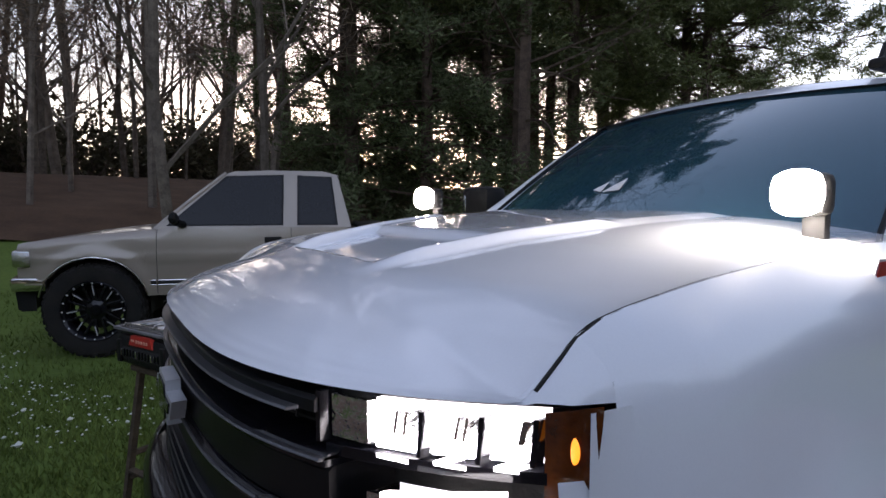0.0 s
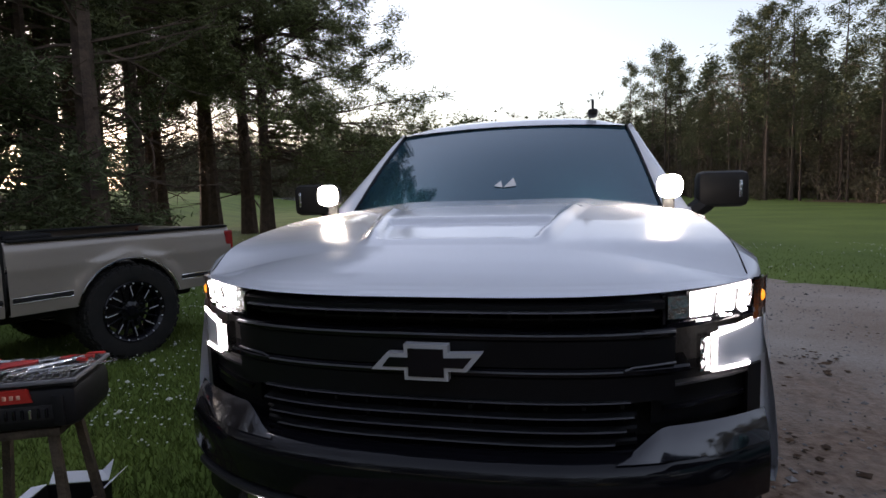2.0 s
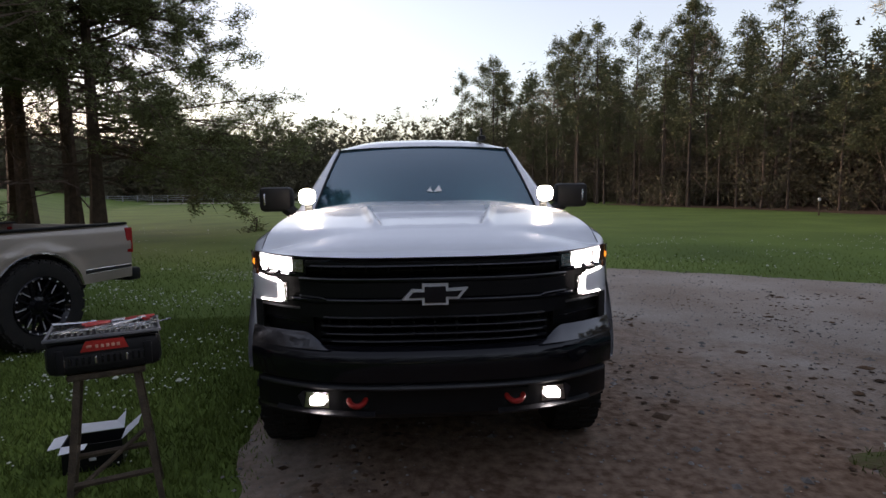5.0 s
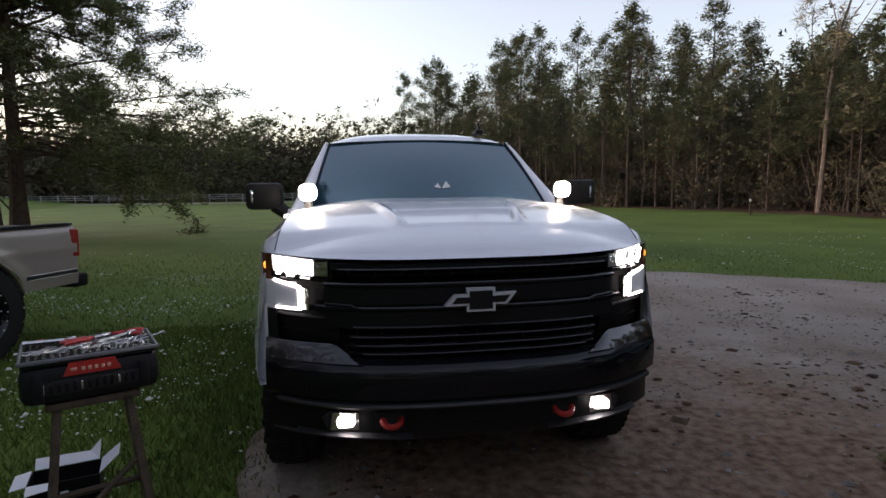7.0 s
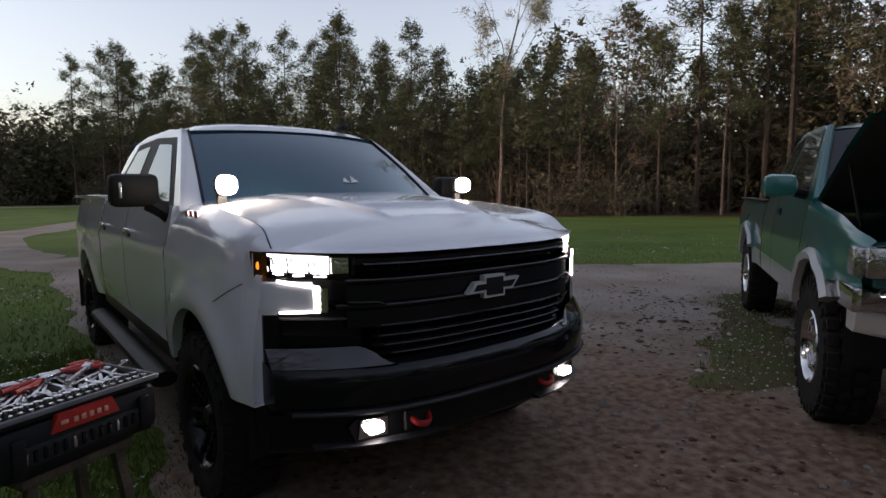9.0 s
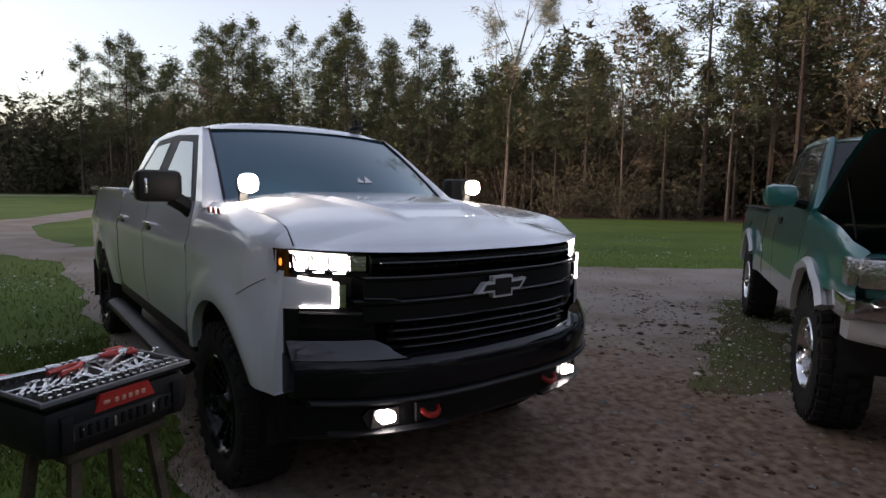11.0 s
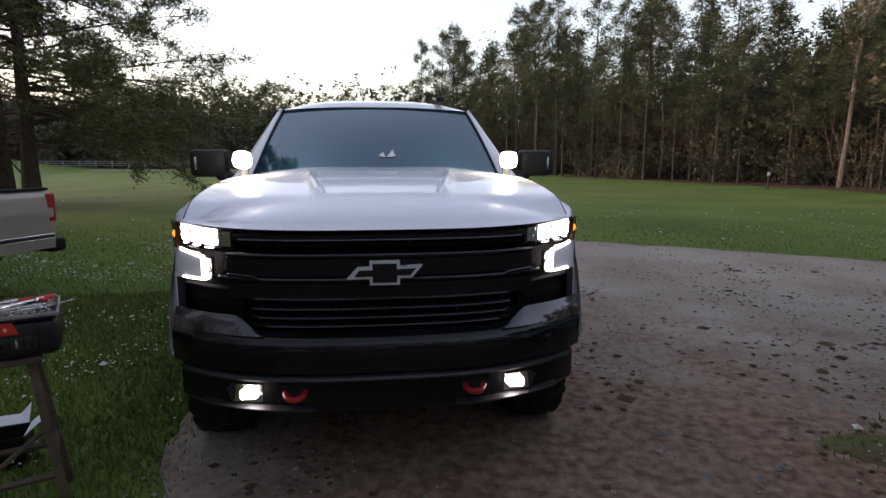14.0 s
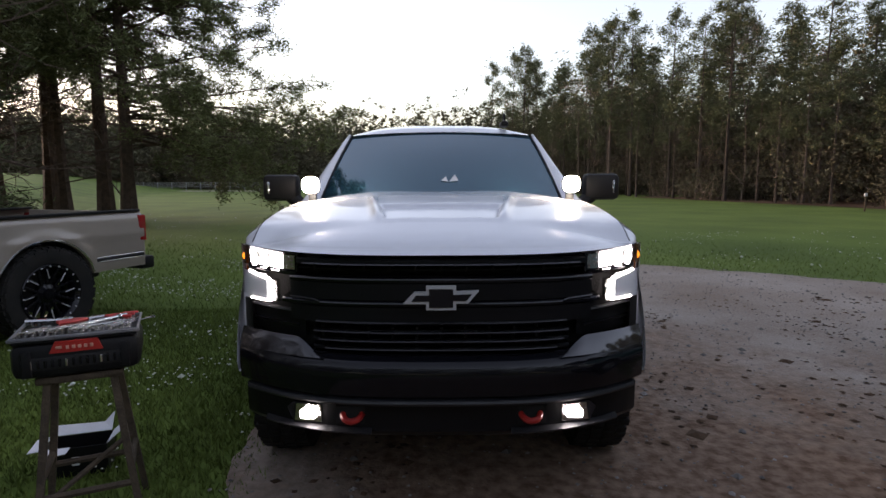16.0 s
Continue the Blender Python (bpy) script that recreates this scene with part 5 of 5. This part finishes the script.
        for c, sz in (((-0.35, 0.75, 1.06), (0.5, 0.7, 0.2)), ((0.4, 0.7, 1.04), (0.45, 0.8, 0.2)), ((-0.62, 0.40, 1.10), (0.22, 0.26, 0.2)), ((0.0, 0.30, 1.08), (0.8, 0.1, 0.2)), ((0.62, 1.0, 1.12), (0.24, 0.3, 0.18))):
            bm = block(bmesh.new(), c, sz, 0.03)
            part("engine_block", bm, M["black_plastic"], t)
    else:
        part("hood", sheet(bmesh.new(), hood, 24, 20), paint, t)
    # nose, bumpers, bed, underside
    nose_top = top(0.05)
    bm = block(bmesh.new(), (0, 0.14, (P["bump_z"] + nose_top) / 2 - 0.01), (2 * half - 0.16, 0.16, nose_top - P["bump_z"]), 0.025)
    part("nose", bm, paint, t)
    bm = block(bmesh.new(), (0, 0.055, P["lamp_z"]), (2 * half - 0.84, 0.03, 0.18), 0.01)
    grille = part("grille", bm, M["black_plastic"], t)
    for k in range(4):
        bm = block(bmesh.new(), (0, 0.035, P["lamp_z"] - 0.07 + 0.047 * k), (2 * half - 0.86, 0.02, 0.012), 0.004)
        part("grille_bar", bm, M["chrome"], grille)
    curve = lambda x: P["bump_wrap"] * (abs(x) / half) ** 5
    bz = P["bump_z"]
    bm = xsweep(bmesh.new(), span(-half + 0.01, half - 0.01, 30), curve, [(-0.09, bz - 0.13), (-0.12, bz - 0.08), (-0.12, bz - 0.03), (-0.08, bz), (0.1, bz), (0.12, bz - 0.13)])
    part("front_bumper", bm, M["chrome"], t, "chrome front bumper")
    bm = xsweep(bmesh.new(), span(-half + 0.05, half - 0.05, 30), curve, [(-0.03, bz - P.get("valance_drop", 0.33)), (-0.06, bz - P.get("valance_drop", 0.33) + 0.02), (-0.08, bz - 0.135), (0.1, bz - 0.135), (0.1, bz - P.get("valance_drop", 0.33))])
    part("front_valance", bm, M[P["valance"]], t)
    for s in (-1, 1):
        bm = block(bmesh.new(), (s * (half - 0.012), 0.10 + P["bump_wrap"] * 0.5, bz - 0.065), (0.05, 0.16 + P["bump_wrap"], 0.13), 0.015)
        part("bumper_end", bm, M["chrome"], t)
        bm = block(bmesh.new(), (s * (half - 0.07), (P["cab_end"] + end) / 2 + 0.02, top(end) + 0.006), (0.12, end - P["cab_end"] - 0.08, 0.025), 0.008)
        part("bed_rail", bm, M["black_plastic"], t)
    bm = block(bmesh.new(), (0, end - 0.035, (P["low"] + top(end)) / 2 + 0.06), (2 * half - 0.2, 0.06, top(end) - P["low"] - 0.14), 0.015)
    part("tailgate", bm, paint, t)
    bm = block(bmesh.new(), (0, end + 0.06, P["low"] + 0.02), (2 * half - 0.04, 0.18, 0.15), 0.03)
    part("rear_bumper", bm, M["black_plastic"], t)
    bm = block(bmesh.new(), (0, (P["cab_end"] + end) / 2, P["low"] + 0.16), (2 * half - 0.3, end - P["cab_end"] - 0.1, 0.05), 0.01)
    part("bed_floor", bm, M["black_plastic"], t)
    bm = block(bmesh.new(), (0, P["cab_end"] - 0.02, P["belt"] - 0.25), (2 * half - 0.22, 0.03, 0.5), 0.004)
    part("cab_back", bm, paint, t)
    bm = block(bmesh.new(), (0, end / 2, P["low"] - 0.02), (1.1, end - 0.5, 0.22), 0.04)
    part("chassis", bm, M["liner"], t)
    bm = block(bmesh.new(), (0, 0.85, P["low"] + 0.2), (1.2, 1.1, 0.35), 0.04)
    part("engine_bay", bm, M["liner"], t)
    for a in P["axles"]:
        bm = tube(bmesh.new(), [(-half + 0.15, a, P["r"]), (half - 0.15, a, P["r"])], [0.06, 0.06], 10)
        part("axle", bm, M["liner"], t)
    return t


tan_truck = plain_truck(pose(-6.28, -0.48, 0, 0, 0, -20.9), "tan extended-cab pickup on black wheels parked on the grass", dict(
    paint="tan", half=0.97, length=5.42, nose=0.06, axles=(0.74, 4.28), arch=0.49, arch_z=0.49, flare=0.02, low=0.60, crease=0.98, r=0.465, tyre_w=0.33, rim=0.285, style="split", tread=0.016, mud=False, wheel_in=0.12,
    top=[(0, 1.10), (0.1, 1.135), (0.6, 1.20), (1.35, 1.265), (1.5, 1.27), (3.2, 1.27), (3.25, 1.225), (5.5, 1.225)], cowl=1.30, door0=1.32, door1=2.62, cab_end=3.24, belt=1.27, handle=2.44,
    cab_outline=[(1.28, 1.26), (1.90, 1.80), (2.04, 1.85), (2.4, 1.865), (2.95, 1.86), (3.10, 1.82), (3.24, 1.26)],
    windows=[("front_window", [(1.42, 1.30), (1.98, 1.785), (2.52, 1.805), (2.52, 1.30)]), ("quarter_window", [(2.70, 1.30), (2.70, 1.80), (3.02, 1.785), (3.08, 1.30)])],
    screen=((1.24, 1.27), (1.90, 1.825)), roof_end=3.12, mirror=(0.14, 0.10, 0.13), mirror_paint="black_plastic", trim="chrome", trim_r=0.010, moulding=0.73, band=None, tail_z=1.03, tail_h=0.30,
    bump_wrap=0.14, lamp_z=0.98, bump_z=0.80, valance="black_plastic", hood_up=0))
bm = lathe(bmesh.new(), [(0.082, 0.002), (0.085, 0.006), (0.090, 0.004), (0.090, -0.002)], 28, Matrix.Translation((0.965, 3.53, 0.93)))
lathe(bm, [(0.001, 0.003), (0.082, 0.003)], 28, Matrix.Translation((0.965, 3.53, 0.93)))
part("fuel_door", bm, M["tan"], tan_truck)
bm = block(bmesh.new(), (0, 3.50, 1.25), (1.7, 0.38, 0.06), 0.02)
part("bed_cover", bm, M["black_plastic"], tan_truck, "black rolled bed cover")

teal_truck = plain_truck(pose(2.21, -1.76, 0, 0, 0, -60.2), "teal and grey lifted pickup with its hood raised on the drive", dict(
    paint="teal", half=0.98, length=5.55, nose=0.06, axles=(0.87, 4.42), arch=0.50, arch_z=0.56, flare=0.03, low=0.66, crease=1.02, r=0.46, tyre_w=0.29, rim=0.235, style="chrome", tread=0.030, mud=True, wheel_in=0.12,
    top=[(0, 1.20), (0.1, 1.245), (0.6, 1.335), (1.45, 1.42), (1.6, 1.42), (3.3, 1.42), (3.4, 1.36), (5.6, 1.36)], cowl=1.34, door0=1.45, door1=2.75, cab_end=3.40, belt=1.42, handle=2.55,
    cab_outline=[(1.40, 1.41), (2.05, 1.96), (2.2, 2.015), (2.5, 2.03), (3.0, 2.01), (3.18, 1.93), (3.40, 1.41)],
    windows=[("front_window", [(1.60, 1.45), (2.12, 1.945), (2.66, 1.97), (2.66, 1.45)]), ("quarter_window", [(2.80, 1.45), (2.80, 1.97), (3.10, 1.92), (3.24, 1.45)])],
    screen=((1.32, 1.43), (1.99, 1.99)), roof_end=3.22, mirror=(0.24, 0.16, 0.18), mirror_paint="teal", trim="grey_paint", trim_r=0.045, moulding=0.8, band=(0.665, 0.84), tail_z=1.05, tail_h=0.36,
    bump_wrap=0.32, lamp_z=1.115, bump_z=0.985, valance="silver", hood_up=31, glass="clear_side_glass", trim_to=146, valance_drop=0.27))


# ---- stool, tool case and box on the grass ----
def drum(bm, c, r, h, n=14):
    return lathe(bm, [(0.001, 0), (r, 0), (r, h), (0.001, h)], n, Matrix.Translation(c) @ Matrix.Rotation(radians(-90), 4, "Y"))


BOX = pose(-1.635, 0.175, 0.0, 0, 0, 25.2)
stool = thing("stool", BOX, "weathered wooden stool standing on the grass", "stool")
bm = block(bmesh.new(), (0, 0, 0.716), (0.33, 0.28, 0.033), 0.010)
part("seat", bm, M["wood"], stool)
for sx in (-1, 1):
    for sy in (-1, 1):
        bm = bmesh.new()
        lathe_pts = [(sx * 0.125, sy * 0.105, 0.70), (sx * 0.16, sy * 0.135, 0.38), (sx * 0.205, sy * 0.17, -0.005)]
        tube(bm, lathe_pts, [0.020, 0.021, 0.019], 4)
        part("leg", bm, M["wood"], stool, smooth=False)
for sx in (-1, 1):
    bm = tube(bmesh.new(), [(sx * 0.172, -0.145, 0.28), (sx * 0.172, 0.145, 0.28)], [0.016, 0.016], 6)
    part("stretcher", bm, M["wood"], stool)
bm = tube(bmesh.new(), [(-0.178, -0.15, 0.16), (0.172, 0.145, 0.33)], [0.013, 0.013], 6)
part("stretcher", bm, M["wood"], stool)
for sy, z in ((-1, 0.20), (1, 0.22)):
    bm = tube(bmesh.new(), [(-0.18, sy * 0.15, z), (0.18, sy * 0.15, z)], [0.016, 0.016], 6)
    part("stretcher", bm, M["wood"], stool)

case = thing("tool_case", BOX @ pose(0, 0, 0.733), "open black tool case full of sockets and spanners on the stool", "tool case")
CW, CD, CH = 0.48, 0.34, 0.185
bm = block(bmesh.new(), (0, 0, CH / 2 - 0.012), (CW, CD, CH - 0.03), 0.038)
part("shell", bm, M["black_plastic"], case)
for c, sz in (((0, -CD / 2 + 0.005, CH - 0.006), (CW + 0.006, 0.010, 0.016)), ((0, CD / 2 - 0.005, CH - 0.006), (CW + 0.006, 0.010, 0.016)), ((-CW / 2 + 0.005, 0, CH - 0.006), (0.010, CD, 0.016)), ((CW / 2 - 0.005, 0, CH - 0.006), (0.010, CD, 0.016))):
    bm = block(bmesh.new(), c, sz, 0.004)
    part("rim", bm, M["case_rim"], case, "dull grey case rim")
bm = block(bmesh.new(), (0, 0, CH - 0.022), (CW - 0.02, CD - 0.02, 0.012), 0.003)
part("tray", bm, M["black_plastic"], case, "black socket tray")
bm = slab(bmesh.new(), [(-0.098, -CD / 2 - 0.005, 0.112), (0.100, -CD / 2 - 0.005, 0.112), (0.080, -CD / 2 - 0.005, 0.160), (-0.076, -CD / 2 - 0.005, 0.160)], 0.02, (0, 1, 0))
plate = part("name_plate", bm, M["red_plastic"], case, "red plate with pale mark", smooth=False)
for k in range(5):
    bm = block(bmesh.new(), (-0.030 + 0.022 * k, -CD / 2 - 0.007, 0.134), (0.013, 0.004, 0.016), 0.002)
    part("mark_bar", bm, M["plate_mark"], plate)
bm = block(bmesh.new(), (-0.062, -CD / 2 - 0.007, 0.136), (0.022, 0.004, 0.012), 0.002)
part("mark_bar", bm, M["plate_mark"], plate)
for sx in (-1, 1):
    bm = block(bmesh.new(), (sx * (CW / 2 - 0.05), CD / 2 + 0.002, CH - 0.004), (0.07, 0.022, 0.026), 0.006)
    part("latch", bm, M["red_plastic"], case, "red latch")
    bm = block(bmesh.new(), (sx * (CW / 2 - 0.06), -CD / 2 - 0.004, 0.075), (0.035, 0.016, 0.11), 0.005)
    part("rib", bm, M["black_plastic"], case)
for k in range(14):
    bm = block(bmesh.new(), (-0.165 + 0.0255 * k, -CD / 2 - 0.003, 0.070), (0.010, 0.014, 0.035), 0.003)
    part("bit", bm, M["steel"] if k % 5 == 0 else M["black_gloss"], case)
bm = block(bmesh.new(), (0, -CD / 2 + 0.002, 0.070), (0.37, 0.010, 0.055), 0.004)
part("bit_slot", bm, M["liner"], case)
trng = np.random.default_rng(3)
for row in range(5):
    for k in range(17):
        r = 0.0055 + 0.0045 * ((k + row * 3) % 17) / 17
        bm = drum(bmesh.new(), (-0.205 + 0.0255 * k, (-0.148, -0.126, -0.104, 0.125, 0.147)[row], CH - 0.016), r, 0.022 + 0.010 * (row == 1), 10)
        sk = part("socket", bm, M["steel"], case)
for k in range(26):
    ln = 0.09 + 0.0045 * k
    at = Matrix.Translation((-0.20 + 0.0165 * k, 0.012 + trng.normal() * 0.018, CH - 0.010 + 0.004 * (k % 4))) @ Matrix.Rotation(radians(62 + trng.normal() * 24), 4, "Z")
    bm = bmesh.new()
    block(bm, (0, 0, 0), (ln, 0.011, 0.006), 0.002, at)
    lathe(bm, [(0.006, -0.004), (0.012, -0.004), (0.012, 0.004), (0.006, 0.004), (0.006, -0.004)], 12, at @ Matrix.Translation((ln / 2, 0, 0)) @ Matrix.Rotation(radians(90), 4, "Y"))
    block(bm, (-ln / 2 - 0.004, 0.008, 0), (0.020, 0.008, 0.006), 0.002, at)
    block(bm, (-ln / 2 - 0.004, -0.008, 0), (0.020, 0.008, 0.006), 0.002, at)
    w = part("spanner", bm, M["steel"], None)
    w.matrix_basis = BOX @ pose(0, 0, 0.733)
    tagged(w, "bright steel spanner lying in the tool case", "spanner", "hand tools")
for k, (x, y, a, mat) in enumerate(((0.02, 0.075, 20, "red"), (0.09, 0.10, 165, "red"), (0.10, 0.02, 40, "steel"), (-0.14, 0.11, -10, "steel"))):
    at = pose(x, y, CH + 0.012, 0, 0, a)
    tool = thing("pliers" if mat == "red" else "ratchet", BOX @ pose(0, 0, 0.733) @ at, "red-handled pliers lying on the tools" if mat == "red" else "chrome ratchet lying on the tools", "pliers" if mat == "red" else "ratchet", "hand tools")
    if mat == "red":
        for e in (-1, 1):
            bm = tube(bmesh.new(), [(0, 0, 0), (-0.04, e * 0.018, 0), (-0.12, e * 0.022, 0)], [0.006, 0.008, 0.007], 8)
            part("handle", bm, M[mat], tool)
        bm = block(bmesh.new(), (0.03, 0, 0), (0.06, 0.024, 0.012), 0.004)
        part("jaw", bm, M["steel"], tool)
    else:
        bm = tube(bmesh.new(), [(-0.09, 0, 0), (-0.03, 0, 0), (0.06, 0, 0)], [0.010, 0.008, 0.007], 8)
        part("handle", bm, M["steel"], tool)
        bm = block(bmesh.new(), (0.08, 0, 0), (0.045, 0.03, 0.022), 0.008)
        part("head", bm, M["steel"], tool)

carton = thing("carton", pose(-1.98, 0.62, 0.0, 0, 0, 18), "black cardboard box with white-lined flaps open on the grass", "box")
for c, sz in (((0, -0.09, 0.08), (0.30, 0.005, 0.16)), ((0, 0.09, 0.08), (0.30, 0.005, 0.16)), ((-0.15, 0, 0.08), (0.005, 0.18, 0.16)), ((0.15, 0, 0.08), (0.005, 0.18, 0.16)), ((0, 0, 0.012), (0.30, 0.18, 0.006))):
    bm = block(bmesh.new(), c, sz, 0.001)
    part("side", bm, M["black_satin"], carton, smooth=False)
for pts in ([(-0.15, -0.092, 0.162), (-0.02, -0.092, 0.162), (-0.03, -0.14, 0.150), (-0.15, -0.15, 0.142)], [(0.152, -0.09, 0.162), (0.152, 0.09, 0.162), (0.24, 0.08, 0.235), (0.24, -0.07, 0.235)],
            [(-0.152, -0.09, 0.162), (-0.152, 0.09, 0.162), (-0.22, 0.08, 0.155), (-0.22, -0.08, 0.150)], [(-0.14, 0.092, 0.162), (0.14, 0.092, 0.162), (0.15, 0.14, 0.25), (0.10, 0.125, 0.200), (-0.14, 0.13, 0.205)]):
    bm = slab(bmesh.new(), pts, 0.004, (0, 0, 1))
    part("flap", bm, M["card_white"], carton, "white-lined flap", smooth=False)
for k in range(2):
    bm = block(bmesh.new(), (0.0, -0.0935, 0.07 + 0.03 * k), (0.035, 0.003, 0.018), 0.001)
    part("print_mark", bm, M["pale"], carton)

# ---- fence and marker beyond the lawn ----
fence = thing("fence", Matrix(), "low white rail fence at the far side of the lawn", "fence")
for k in range(46):
    x = -110 + 2.4 * k
    bm = block(bmesh.new(), (x, 84 - 0.12 * x, 0.6), (0.12, 0.12, 1.3), 0.01)
    part("post", bm, M["fence"], fence)
for z in (0.55, 0.85, 1.15):
    bm = tube(bmesh.new(), [(-110, 84 + 13.2, z), (-2, 84 + 0.24, z)], [0.05, 0.05], 4)
    part("rail", bm, M["fence"], fence)
marker = thing("marker_post", pose(19.9, 24.6, 0), "small white-topped marker post by the wood", "post")
bm = block(bmesh.new(), (0, 0, 0.35), (0.06, 0.06, 0.75), 0.01)
part("stake", bm, M["wood"], marker)
bm = block(bmesh.new(), (0, 0, 0.78), (0.14, 0.05, 0.16), 0.02)
part("head", bm, M["pale"], marker)

# ---- ground cover ----
grng = np.random.default_rng(9)


def scatter(x0, x1, y0, y1, n, keep):
    p = np.column_stack([grng.uniform(x0, x1, n), grng.uniform(y0, y1, n)])
    return np.array([q for q in p if keep(q[0], q[1])])


def blades(pts, size):
    n = len(pts)
    z = np.array([rise(x, y) - 0.006 for x, y in pts])
    base = np.column_stack([pts, z])
    a = grng.uniform(0, 2 * np.pi, n)
    side = np.column_stack([np.cos(a), np.sin(a), np.zeros(n)])
    h = size * grng.uniform(0.5, 1.3, (n, 1))
    tip = base + np.column_stack([grng.normal(size=n) * 0.45, grng.normal(size=n) * 0.45, np.ones(n)]) * h
    w = 0.0035 + 0.05 * h
    return np.stack([base - side * w, base + side * w, tip], 1).reshape(-1, 3)


lawn_near = lambda x, y: not inside(x - 0.05 + 0.17 * grng.normal(), y + 0.15 * grng.normal(), DRIVE)
v = [blades(scatter(-4.5, -0.9, -2.2, 4.5, 60000, lawn_near), 0.05), blades(scatter(-12, -0.5, 4.5, 15, 38000, lambda x, y: lawn_near(x, y) and grng.uniform() > (y - 4.5) / 9 and (x > -8 or grng.uniform() > (-8 - x) / 4)), 0.06), blades(scatter(-9, -4.5, -4, 4.5, 14000, lawn_near), 0.06), blades(scatter(-1.6, -0.6, -3.0, 4.0, 9000, lawn_near), 0.035),
     blades(scatter(2, 7, -1.2, 2.4, 15000, lambda x, y: weeds(x, y) < 0.45 + 0.45 * noise.noise((x * 2.2, y * 2.2, 0))), 0.060), blades(scatter(2.5, 14, 1, 14, 40000, lambda x, y: lawn_near(x, y) and grng.uniform() > (math.hypot(x, y) - 7) / 8), 0.045)]
v.append(blades(scatter(-12, -0.9, -10, -1.9, 26000, lambda x, y: lawn_near(x, y) and grng.uniform() > (-1.9 - y) / 8 and (x > -9 or grng.uniform() > (-9 - x) / 3)), 0.05))
v = np.concatenate(v)
grass = foliage("grass", v, M["blades"], None)
tagged(grass, "short uneven green grass blades on the lawn", "grass", kind="stuff")


def specks(pts, r, lift, flat, mat, name, label, category):
    """Small uneven lumps: six-cornered solids of varied size and turn."""
    n = len(pts)
    z = np.array([rise(x, y) for x, y in pts]) + lift * grng.uniform(0.6, 1.2, n)
    c = np.column_stack([pts, z])
    s = r * grng.uniform(0.5, 1.5, (n, 1)) * (1 + 1.5 * (grng.uniform(size=(n, 1)) > 0.96))
    a = grng.uniform(0, 2 * np.pi, n)
    u = np.column_stack([np.cos(a), np.sin(a), np.zeros(n)]) * s * grng.uniform(0.8, 1.4, (n, 1))
    w = np.column_stack([-np.sin(a), np.cos(a), np.zeros(n)]) * s
    k = np.column_stack([np.zeros(n), np.zeros(n), np.ones(n)]) * s * flat
    v6 = np.stack([c - u, c + w, c + u, c - w, c + k, c - k], 1).reshape(-1, 3)
    f = [(0, 1, 4), (1, 2, 4), (2, 3, 4), (3, 0, 4), (1, 0, 5), (2, 1, 5), (3, 2, 5), (0, 3, 5)]
    faces = [(i * 6 + p, i * 6 + q, i * 6 + t) for i in range(n) for p, q, t in f]
    ob = raw(name, v6.tolist(), faces, mat)
    return tagged(ob, label, category, kind="stuff")


clump = lambda x, y: lawn_near(x, y) and noise.noise((x * 0.8, y * 0.8, 4)) + 0.5 * noise.noise((x * 3, y * 3, 1)) > 0.08
pts = np.concatenate([scatter(-6, -1.2, -2, 9, 5600, clump), scatter(-16, -1, 9, 24, 1500, clump), scatter(3, 16, 2, 14, 3200, clump),
                      scatter(2.4, 6.5, -0.8, 2.0, 1300, lambda x, y: weeds(x, y) < 0.5)])
specks(pts, 0.0085, 0.058, 0.7, M["clover"], "clover", "scattered small white clover flowers in the grass", "flowers")
drive_near = on_drive
specks(scatter(-1.2, 8, -2, 8, 9000, drive_near), 0.010, 0.018, 0.6, M["stone"], "gravel_stones", "loose grey gravel stones on the drive", "gravel")
specks(scatter(-1.0, 6, -1.8, 5, 2600, lambda x, y: drive_near(x, y) and noise.noise((x * 0.9, y * 0.9, 8)) > -0.05), 0.020, 0.022, 0.25, M["leaf"], "dead_leaves", "brown dead leaves and clods on the drive", "leaves")
